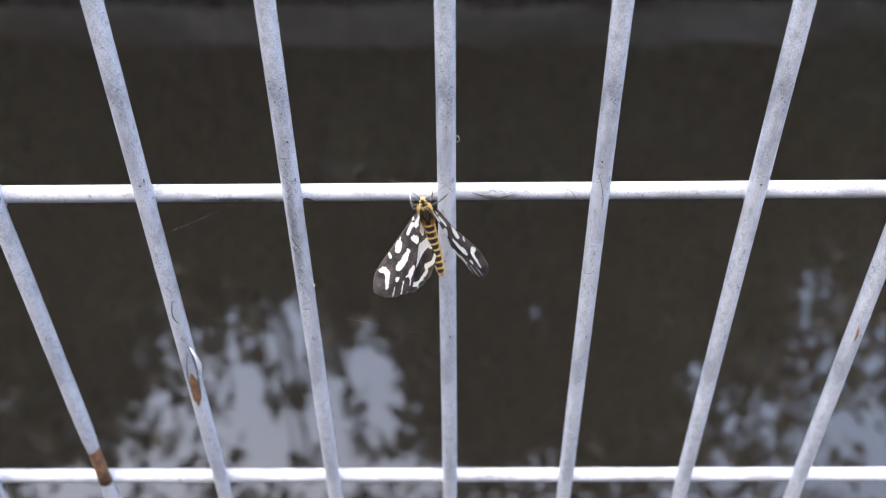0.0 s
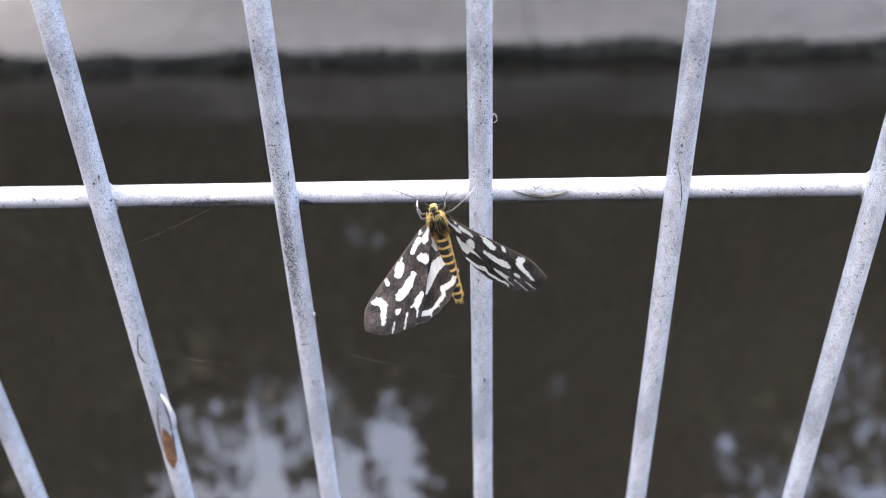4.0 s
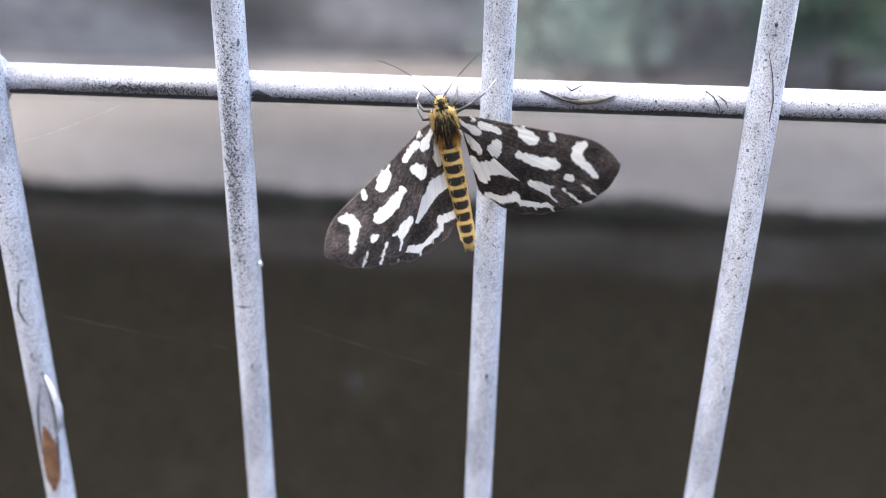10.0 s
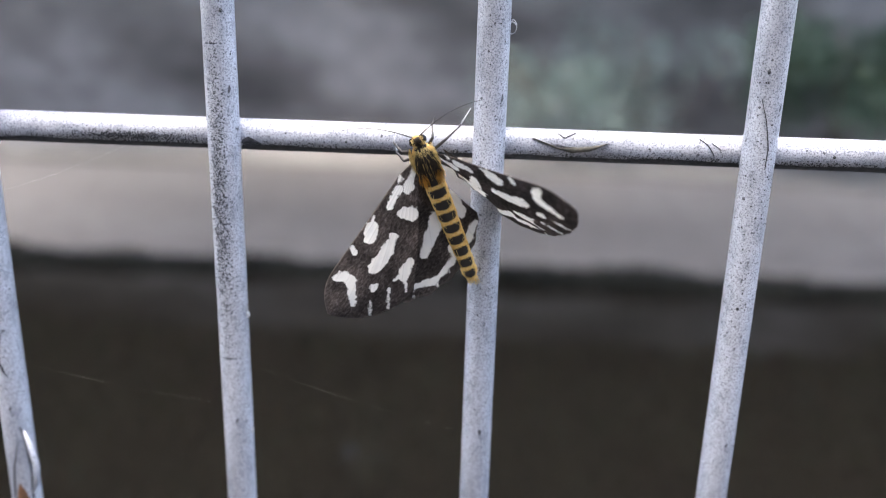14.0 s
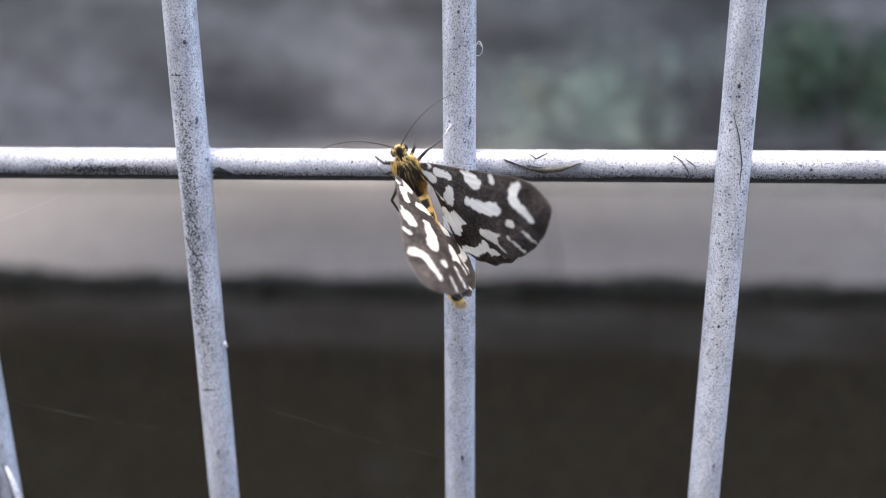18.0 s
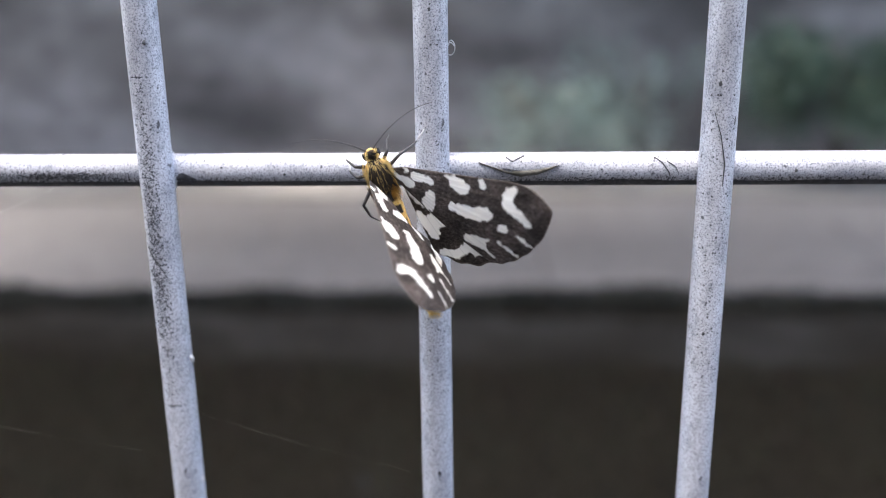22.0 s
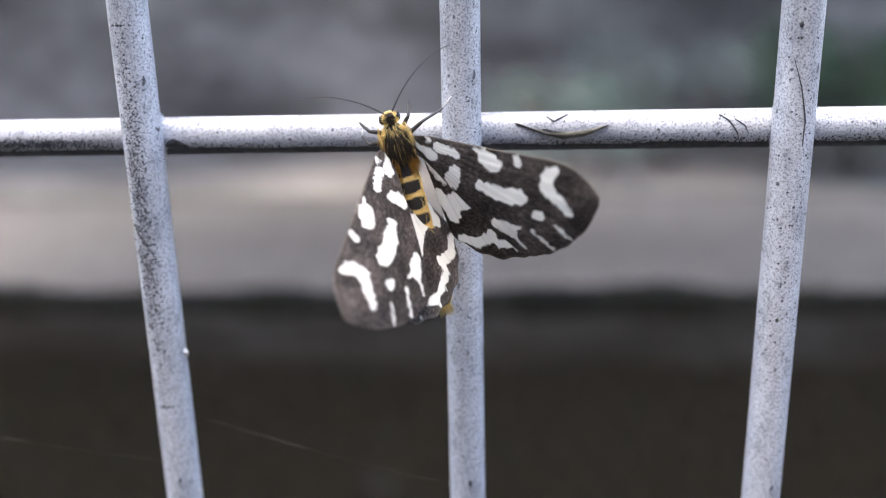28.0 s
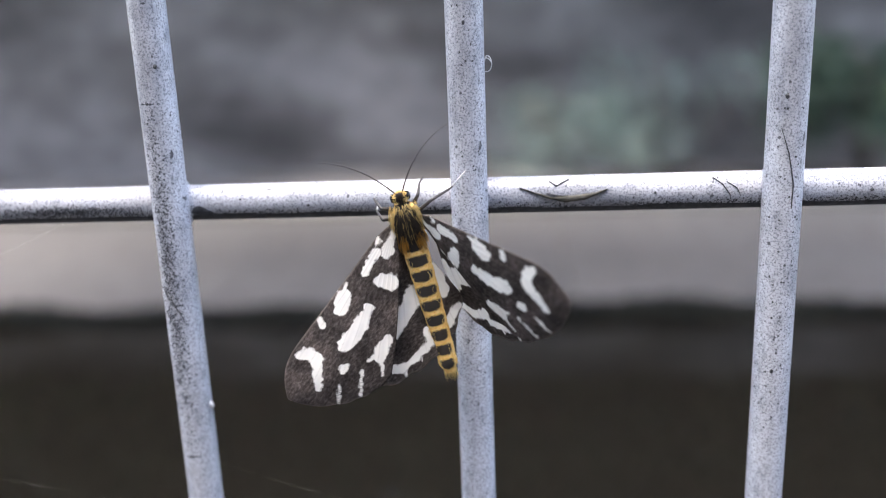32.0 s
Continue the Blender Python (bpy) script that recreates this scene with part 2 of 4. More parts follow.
# ---- ground, canal, banks ----
def build_ground():
    bm = bmesh.new()
    xs = [-400, -60, -20, -8, 0, 8, 20, 60, 400]
    # near bank, canal bed, far apron, far ground: one sheet in profile
    prof = [(-400, 0.0), (-30, 0.0), (-3, 0.0), (0.16, 0.0), (0.17, WATER - 0.6), (5.18, WATER - 0.6), (5.2, WATER - 0.3), (7.0, WATER - 0.12), (11.5, WATER - 0.03), (40, 0.2), (400, 2.0)]
    rows = [[bm.verts.new((x, y, z)) for x in xs] for y, z in prof]
    for a, b in zip(rows, rows[1:]):
        for i in range(len(xs) - 1):
            bm.faces.new((a[i], a[i + 1], b[i + 1], b[i]))
    g = part("ground", bm, M_BED, smooth=False)
    tagged(g, "bare grey-brown earth along the canal bank", "ground", kind="structure")

    bm = bmesh.new()
    box(bm, -30, 30, -3.5, -0.12, -0.1, 0.006)
    tagged(part("pavement", bm, M_PAVING, smooth=False), "dark worn asphalt path beside the fence", "path", kind="structure")

    bm = bmesh.new()
    box(bm, -12, 12, -0.12, 0.2, -2.2, 0.08, 0.012)
    tagged(part("retaining_wall", bm, M_KERB, smooth=False), "grey concrete canal wall carrying the fence", "wall", kind="structure")

    bm = bmesh.new()
    bmesh.ops.create_grid(bm, x_segments=8, y_segments=4, size=1.0)
    for v in bm.verts:
        v.co = Vector((v.co.x * 60, 2.7 + v.co.y * 2.52, WATER))
    tagged(part("water", bm, M_WATER), "still dark brown canal water mirroring trees", "water", kind="structure")

    # far apron of cast concrete slabs with a worn lip
    apron = tagged(new("apron"), "pale grey cast concrete apron along the far waterline", "apron", kind="structure")
    rng = random.Random(4)
    x = -14.0
    while x < 14:
        w = 2.4
        bm = bmesh.new()
        y1, z0, z1 = 7.6, WATER + 0.045, WATER + 0.11
        box(bm, x + 0.0015, x + w - 0.0015, 5.08, y1, WATER - 0.5, z0, 0.02)
        for v in bm.verts:
            if v.co.z > WATER - 0.1:
                v.co.z += (v.co.y - 5.08) / (y1 - 5.08) * (z1 - z0) + rng.uniform(-0.004, 0.004)
        part("slab", bm, M_CONCRETE, apron, smooth=False)
        x += w
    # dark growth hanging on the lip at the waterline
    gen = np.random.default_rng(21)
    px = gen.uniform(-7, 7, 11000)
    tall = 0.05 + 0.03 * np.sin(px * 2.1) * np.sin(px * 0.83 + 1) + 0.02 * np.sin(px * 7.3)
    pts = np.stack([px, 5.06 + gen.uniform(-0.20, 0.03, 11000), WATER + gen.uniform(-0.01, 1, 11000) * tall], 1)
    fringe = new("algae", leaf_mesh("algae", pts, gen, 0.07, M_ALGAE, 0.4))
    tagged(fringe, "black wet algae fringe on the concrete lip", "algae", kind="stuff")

    bm = bmesh.new()
    box(bm, -30, 30, 11.2, 11.5, WATER - 0.4, WATER + 3.1, 0.03)
    tagged(part("wall_far", bm, M_WALL, smooth=False), "weathered grey wall with dark rain stains", "wall", kind="structure")
    # unseen wall, added to keep low sky light off the fence front
    bm = bmesh.new()
    box(bm, -30, 30, -3.9, -3.6, -0.2, 4.8, 0.03)
    tagged(part("light_blocking_wall", bm, M_KERB, smooth=False), "unseen dark wall added behind the path to block sky light", "wall", kind="structure")
    bm = bmesh.new()
    box(bm, -14, 14, 7.61, 7.78, WATER - 0.4, WATER + 0.125, 0.02)
    tagged(part("kerb", bm, M_KERB, smooth=False), "low grey kerb behind the apron", "kerb", kind="structure")


# ---- trees and shrubs ----
def leaf_points(rng, centre, radii, count, hollow=0.3):
    """Points spread through an uneven ball."""
    p = rng.uniform(-1, 1, (count * 3, 3))
    r = np.linalg.norm(p, axis=1)
    p = p[(r < 1) & (r > hollow)][:count]
    wave = 1 + 0.18 * np.sin(p @ rng.uniform(-5, 5, 3) + rng.uniform(0, 6))
    return np.asarray(centre) + p * np.asarray(radii) * wave[:, None]


def leaf_mesh(name, points, rng, size, mat, slim=0.28):
    """Small folded leaves, two triangles each, at the points."""
    n = len(points)
    axis = rng.normal(size=(n, 3))
    axis /= np.linalg.norm(axis, axis=1)[:, None]
    side = np.cross(axis, rng.normal(size=(n, 3)))
    side /= np.linalg.norm(side, axis=1)[:, None]
    up = np.cross(axis, side)
    s = (size * rng.uniform(0.6, 1.3, n))[:, None]
    quad = [points - 0.5 * s * axis, points - slim * s * side + 0.06 * s * up, points + 0.55 * s * axis, points + slim * s * side + 0.06 * s * up]
    verts = np.stack(quad, 1).reshape(-1, 3)
    k = 4 * np.arange(n)[:, None]
    faces = np.concatenate([k + [0, 1, 2], k + [0, 2, 3]])
    me = bpy.data.meshes.new(name)
    me.from_pydata(verts.tolist(), [], faces.tolist())
    me.materials.append(mat)
    return me


def limb(bm, rng, p0, direction, length, r0, depth, tips):
    p, d = Vector(p0), Vector(direction).normalized()
    pts, radii = [p.copy()], [r0]
    n = 6
    for i in range(n):
        d = (d + Vector((rng.uniform(-.16, .16), rng.uniform(-.16, .16), rng.uniform(-.05, .14)))).normalized()
        p = p + d * length / n
        pts.append(p.copy())
        radii.append(r0 * (1 - 0.7 * (i + 1) / n))
        if depth > 0 and i >= 2:
            side = Vector((rng.uniform(-1, 1), rng.uniform(-1, 1), rng.uniform(0.1, 0.8)))
            limb(bm, rng, p, d * 0.5 + side * 0.8, length * rng.uniform(0.4, 0.6), radii[-1] * 0.6, depth - 1, tips)
    tips.append(p.copy())
    tube(bm, pts, radii, 7 if depth else 5)


def build_tree(x, y, height, seed, puffs, size, count, label, group, lean=0.0, opening=None):
    """A tree whose crown is made of leafy puffs (x, y, z, radius), all from its foot."""
    rng, gen = random.Random(seed), np.random.default_rng(seed)
    base = WATER + 0.02 if y > 0 else 0.0
    t = thing("tree", label, "tree", group, at=pose(x, y, base))
    bm = bmesh.new()
    limb(bm, rng, (0, 0, -0.3), (rng.uniform(-.06, .06), lean, 1), height * 0.85, 0.17 * height / 9, 2, [])
    for px, py, pz, r in puffs:
        a = Vector((0, lean * height * 0.3, height * 0.3))
        q = Vector((px, py, pz))
        mid = a.lerp(q, 0.5) + Vector((0, 0, 0.25))
        tube(bm, [a, mid, q], [0.09, 0.06, 0.02], 6)
    part("trunk", bm, M_BARK, t)
    total = sum(r ** 2 for *_, r in puffs)
    pts = np.concatenate([leaf_points(gen, q[:3], (q[3], q[3], 0.8 * q[3]), int(count * q[3] ** 2 / total)) for q in puffs])
    if opening:
        for ox, oy, oz, orx, ory, orz in opening:
            d = (pts + np.array([x, y, base]) - np.array([ox, oy, oz])) / np.array([orx, ory, orz])
            ragged = 1 + 0.3 * np.sin(pts @ np.array([2.1, 1.3, 2.6])) + 0.35 * np.sin(pts @ np.array([5.1, 3.7, 6.3]))
            tuft = np.sin(pts @ np.array([6.7, 4.1, 5.3]) + 1) * np.sin(pts @ np.array([-5.9, 6.2, 4.4]))
            pts = pts[((d ** 2).sum(1) > ragged) | (tuft > 0.42)]
    # the crown thins out in tufts towards its top
    height_in = np.clip((pts[:, 2] - 6.8) / 3.6, 0, 1)
    holes = np.sin(pts @ np.array([4.3, 1.9, 3.1])) * np.sin(pts @ np.array([-2.7, 2.2, 4.9]) + 2) + 0.5 * np.sin(pts @ np.array([7.9, 3.1, -5.7]))
    pts = pts[holes < 1.2 - 0.85 * height_in]
    crown = new("crown", leaf_mesh("crown", pts, gen, size, M_LEAF))
    crown.parent = t


def build_shrub(x, y, w, h, seed, mat, label, count=900, size=0.09):
    rng, gen = random.Random(seed), np.random.default_rng(seed)
    s = thing("shrub", label, "shrub", at=pose(x, y, WATER + 0.02))
    for _ in range(6):
        bm = bmesh.new()
        a = rng.uniform(0, 6.3)
        tube(bm, [(0.1 * math.cos(a), 0.1 * math.sin(a), -0.05), (0.3 * w * math.cos(a), 0.2 * w * math.sin(a), 0.5 * h), (0.45 * w * math.cos(a), 0.3 * w * math.sin(a), 0.85 * h)], [0.02, 0.014, 0.006], 5)
        part("stem", bm, M_BARK, s)
    pts = np.concatenate([leaf_points(gen, (rng.uniform(-.5, .5) * w, rng.uniform(-.3, .3) * w, h * rng.uniform(0.3, 0.8)), (0.28 * w, 0.25 * w, 0.25 * h), count // 9, 0.1) for _ in range(9)])
    foliage = new("foliage", leaf_mesh("foliage", pts, gen, size, mat))
    foliage.parent = s


# ---- the fence ----
def wire_mesh(length, seed):
    """A coated wire standing along z, slightly uneven."""
    rng = random.Random(seed)
    bm = bmesh.new()
    n = max(20, int(length / 0.012))
    ph = rng.uniform(0, 50)
    pts, rad = [], []
    for i in range(n + 1):
        z = length * i / n
        pts.append((0.00008 * noise.noise(Vector((ph, z * 9, 0))), 0.00006 * noise.noise(Vector((0, z * 9, ph))), z))
        rad.append(WIRE * (1 + 0.012 * noise.noise(Vector((z * 60, ph, 0)))))
    tube(bm, pts, rad, 20)
    return bm


def on_wire(wire, s, angle, r):
    """A point on a wire's coat: s along it, angle from its front (up on rows, right on posts)."""
    kind, at = wire
    a = radians(angle)
    if kind == "row":
        return Vector((s, 0.0078 - r * math.cos(a), at + r * math.sin(a)))
    return Vector((at + r * math.sin(a), WIRE - r * math.cos(a), s))


def on_parent(ob):
    """Keeps a part built in the world's space where it is, under a placed parent."""
    ob.matrix_basis = ob.parent.matrix_basis.inverted()
    return ob


def streak(parent, name, wire, stops, mat, lift=0.00012, label=""):
    """A ribbon lying on a wire's coat, through stops (along, angle, half width)."""
    bm = bmesh.new()
    R = WIRE * 1.02
    fine = []
    for (s0, a0, w0), (s1, a1, w1) in zip(stops, stops[1:]):
        for k in range(5):
            f = k / 5
            fine.append((s0 + (s1 - s0) * f, a0 + (a1 - a0) * f, w0 + (w1 - w0) * f))
    fine.append(stops[-1])
    rows = []
    for i, (s, a, w) in enumerate(fine):
        p, q = fine[max(i - 1, 0)], fine[min(i + 1, len(fine) - 1)]
        ds, da = q[0] - p[0], radians(q[1] - p[1]) * R
        ln = math.hypot(ds, da) + 1e-12
        ns, na = -da / ln, ds / ln
        w = w * (1 + 0.25 * noise.noise(Vector((s * 2500, a * 0.1, 3))))
        row = []
        for k, hgt in ((-1.0, -0.00008), (-0.6, lift), (0.0, lift), (0.6, lift), (1.0, -0.00008)):
            row.append(bm.verts.new(on_wire(wire, s + ns * w * k, a + math.degrees(na * w * k / R), R + hgt)))
        rows.append(row)
    for r0, r1 in zip(rows, rows[1:]):
        for k in range(4):
            bm.faces.new((r0[k], r0[k + 1], r1[k + 1], r1[k]))
    bmesh.ops.recalc_face_normals(bm, faces=bm.faces)
    return on_parent(part(name, bm, mat, parent, label))


def stipple(parent, name, wire, count, span, angle, spread, size, mat, label):
    """Tiny flat flecks scattered over a stretch of a wire's coat."""
    rng = random.Random(count + int(1000 * abs(span[0])))
    bm = bmesh.new()
    mid, half = (span[0] + span[1]) / 2, (span[1] - span[0]) / 2
    for _ in range(count):
        s = mid + half * max(-1.0, min(1.0, rng.gauss(0, 0.5)))
        a, r = angle + rng.gauss(0, spread), size * rng.choice((0.5, 0.7, 1.0, 1.6))
        turn = rng.uniform(0, 6.3)
        top = bm.verts.new(on_wire(wire, s, a, WIRE * 1.035))
        ring = []
        for k in range(6):
            g, q = turn + k * math.pi / 3, r * rng.uniform(0.6, 1.2)
            ring.append(bm.verts.new(on_wire(wire, s + q * math.cos(g), a + math.degrees(q * math.sin(g) / WIRE), WIRE * 1.01)))
        for k in range(6):
            bm.faces.new((top, ring[k], ring[(k + 1) % 6]))
    return on_parent(part(name, bm, mat, parent, label))


def speck(parent, wire, s, angle, size, mat, name="speck", label="", stretch=1.0):
    bm = bmesh.new()
    c = on_wire(wire, s, angle, WIRE)
    ellipsoid(bm, c, (size, size, size * stretch), 10, 7, 0.5, s * 900)
    return on_parent(part(name, bm, mat, parent, label))


def build_fence():
    f = thing("fence", "weathered grey-white coated welded wire mesh fence", "fence")
    wires = {}
    for k in range(-12, 13):
        bm = wire_mesh(1.22, k + 40)
        if k == -3:
            for v in bm.verts:          # stripped to a thinner core just over the lower row
                q = max(0.0, 1 - abs(v.co.z + 0.04 - 0.762) / 0.016)
                v.co.x *= 1 - 0.25 * min(1.0, 3 * q)
                v.co.y *= 1 - 0.25 * min(1.0, 3 * q)
        w = part("vertical_wire", bm, M_WIRE, f)
        w.matrix_world = pose(wire_x(k), WIRE, 0.04)
        wires[k] = w
    rows = {}
    for k in range(-5, 3):
        w = part("cross_wire", wire_mesh(1.28, k + 90), M_WIRE, f)
        w.matrix_world = pose(-0.64, 0.0078, ROW_A + 0.152 * k, 0, 90, 0)
        rows[k] = w

    # smooth coating pooled round the welds
    bm = bmesh.new()
    made = bmesh.ops.create_uvsphere(bm, u_segments=28, v_segments=20, radius=1.0)["verts"]
    for v in made:
        x, y, z = v.co
        pinch = 1.0 - 0.36 * (2 * abs(x) * abs(z)) / (x * x + z * z + 1e-6) * (1 - y * y) ** 0.5
        v.co = Vector((x * WIRE * 1.85 * pinch, y * WIRE * 0.85, z * WIRE * 1.85 * pinch))
    weld_data = mesh_from("weld", bm, M_WIRE)
    for r in (-1, 0, 1):
        for k in range(-5, 6):
            w = new("weld", weld_data)
            w.parent = f
            w.matrix_world = pose(wire_x(k), 0.0068, ROW_A + 0.152 * r, 0, 90 * (k % 2), 0)

    def post(k):
        return ("post", wire_x(k))
    row = ("row", ROW_A)
    mm = 0.001
    # a cracked flake on the cross wire, two pointed arcs and a tick
    streak(rows[0], "flake", row, [(0.0084, 30, 0.05 * mm), (0.0112, 12, 0.14 * mm), (0.0136, -3, 0.26 * mm), (0.0162, -9, 0.62 * mm), (0.0192, -3, 0.52 * mm), (0.0214, 9, 0.26 * mm), (0.0231, 20, 0.05 * mm)], M_FLAKE, 0.0003, "dark curled flake of old coating")
    streak(rows[0], "crack", row, [(0.0128, 12, 0.04 * mm), (0.0146, 4, 0.14 * mm), (0.0160, 3, 0.04 * mm)], M_GRIME_SHADE)
    streak(rows[0], "crack", row, [(0.0134, 52, 0.06 * mm), (0.0146, 34, 0.13 * mm), (0.0168, 58, 0.06 * mm)], M_GRIME_SHADE)
    streak(rows[0], "crack", row, [(0.0405, 50, 0.04 * mm), (0.0420, 28, 0.10 * mm), (0.0432, -4, 0.10 * mm), (0.0436, -30, 0.04 * mm)], M_GRIME_SHADE)
    streak(rows[0], "crack", row, [(0.0428, 34, 0.03 * mm), (0.0444, 14, 0.08 * mm), (0.0450, -12, 0.03 * mm)], M_GRIME_SHADE)
    # a darker grime blot, then shade painted with some grime along the underside
    streak(rows[0], "grime_blot", row, [(-0.050, -30, 0.1 * mm), (-0.0475, -16, 0.9 * mm), (-0.045, -28, 0.1 * mm)], M_GRIME_SHADE, 0.00005)
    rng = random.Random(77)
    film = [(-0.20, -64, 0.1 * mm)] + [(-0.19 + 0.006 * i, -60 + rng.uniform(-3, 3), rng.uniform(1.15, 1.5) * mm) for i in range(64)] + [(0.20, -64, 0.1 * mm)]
    streak(rows[0], "underside_shade", row, film, M_GRIME_SHADE, 0.00003, "shade painted dark along the underside of the wire, with grime")
    # posts: cracks, nicks, dots
    stipple(wires[-1], "grime_shade_streak", post(-1), 1700, (0.852, 0.916), -10, 18, 0.14 * mm, M_SOIL, "dense grey specks of grime")
    streak(wires[1], "crack", post(1), [(0.909, -30, 0.04 * mm), (0.905, -6, 0.10 * mm), (0.900, 12, 0.10 * mm), (0.896, 10, 0.04 * mm)], M_GRIME_SHADE)
    stipple(wires[-1], "grime_shade_streak", post(-1), 450, (0.864, 0.913), -10, 15, 0.075 * mm, M_GRIME_SHADE, "dense dark specks of grime")
    stipple(wires[-2], "grime_shade_streak", post(-2), 160, (0.835, 0.900), 0, 40, 0.14 * mm, M_GRIME_SHADE, "dark specks of grime")
    stipple(wires[1], "grime_shade_streak", post(1), 160, (0.850, 0.912), 0, 40, 0.13 * mm, M_GRIME_SHADE, "dark specks of grime")
    stipple(wires[0], "grime_shade_streak", post(0), 160, (0.830, 0.960), 0, 45, 0.12 * mm, M_GRIME_SHADE, "dark specks of grime")
    stipple(rows[0], "grime_blot", row, 1300, (-0.083, -0.058), -12, 9, 0.10 * mm, M_GRIME_SHADE, "dense dark specks of grime")
    # specks of grime that also soften the edge of the painted underside shade
    stipple(rows[0], "grime_shade_streak", row, 1500, (-0.130, -0.030), -34, 9, 0.11 * mm, M_GRIME_SHADE, "dense dark specks of grime")
    stipple(rows[0], "grime_shade_streak", row, 3200, (-0.070, 0.150), -36, 8, 0.11 * mm, M_GRIME_SHADE, "dark specks of grime and painted shade")
    streak(wires[-1], "crack", post(-1), [(0.8845, -42, 0.04 * mm), (0.8815, -8, 0.09 * mm), (0.8780, 26, 0.04 * mm)], M_GRIME_SHADE)
    streak(wires[-1], "crack", post(-1), [(0.8800, -40, 0.03 * mm), (0.8775, -14, 0.07 * mm), (0.8752, 8, 0.03 * mm)], M_GRIME_SHADE)
    streak(wires[-2], "crack", post(-2), [(0.8560, 18, 0.05 * mm), (0.8525, 2, 0.22 * mm), (0.8490, -8, 0.28 * mm), (0.8465, 6, 0.24 * mm), (0.8450, 24, 0.05 * mm)], M_GRIME_SHADE, 0.0001, "hooked crack in the coating")
    streak(wires[-2], "rust_patch", post(-2), [(0.8190, 10, 0.2 * mm), (0.8140, 16, 1.7 * mm), (0.8085, 12, 2.3 * mm), (0.8035, 8, 1.6 * mm), (0.8005, 6, 0.2 * mm)], M_RUST, 0.00006, "brown rust patch")
    streak(wires[-2], "crack", post(-2), [(0.8330, 40, 0.06 * mm), (0.8270, 58, 0.30 * mm), (0.8200, 60, 0.34 * mm), (0.8120, 52, 0.26 * mm), (0.8050, 40, 0.06 * mm)], M_GRIME_SHADE, 0.00012)
    streak(wires[-2], "crack", post(-2), [(0.8300, 26, 0.05 * mm), (0.8230, -4, 0.20 * mm), (0.8170, -16, 0.24 * mm), (0.8110, -22, 0.05 * mm)], M_GRIME_SHADE, 0.00012)
    bm = bmesh.new()
    cx = wire_x(-2)
    tube(bm, [(cx + 0.0024, 0.0010, 0.8320), (cx + 0.0042, -0.0002, 0.8292), (cx + 0.0054, -0.0008, 0.8245), (cx + 0.0048, -0.0004, 0.8200), (cx + 0.0030, 0.0006, 0.8165)], [0.0002, 0.0006, 0.0008, 0.0006, 0.0002], 8)
    on_parent(part("peeled_curl", bm, M_WIRE, wires[-2], "curled strip of peeled coating"))
    bm = bmesh.new()
    tube(bm, [(wire_x(-3), WIRE, 0.7775), (wire_x(-3) + 0.0001, WIRE, 0.768), (wire_x(-3), WIRE, 0.757), (wire_x(-3), WIRE, 0.7478)], [WIRE * 0.80, WIRE * 0.84, WIRE * 0.86, WIRE * 0.9], 18)
    on_parent(part("rusty_core", bm, M_RUST, wires[-3], "bare rusted wire core"))
    streak(wires[3], "nick", post(3), [(0.842, -20, 0.05 * mm), (0.838, -10, 0.6 * mm), (0.834, -14, 0.05 * mm)], M_RUST, 0.00006)
    for k, s, a, r in ((-1, 0.922, 25, 0.30), (1, 0.914, -20, 0.32), (1, 0.868, -16, 0.28), (0, 0.838, 10, 0.32), (0, 0.927, 0, 0.26), (0, 0.951, -22, 0.2), (-1, 0.852, -12, 0.22), (1, 0.936, 12, 0.2), (-1, 0.943, -30, 0.24), (2, 0.905, -6, 0.3), (-2, 0.906, 14, 0.26), (2, 0.861, 18, 0.24)):
        speck(wires[k], post(k), s, a, r * mm, M_GRIME_SHADE, stretch=1.3)
    speck(wires[-1], post(-1), 0.861, 86, 0.55 * mm, M_KNOB, "knob", "small white coating drip", 1.4)
    speck(wires[-1], post(-1), 0.834, 82, 0.35 * mm, M_KNOB, "knob", "small white coating drip", 1.6)
    for s, a, r in ((-0.028, -8, 0.25), (0.031, 6, 0.22), (-0.040, 16, 0.2), (0.066, 0, 0.3), (0.078, -14, 0.25)):
        speck(rows[0], row, s, a, r * mm, M_GRIME_SHADE)
    return f


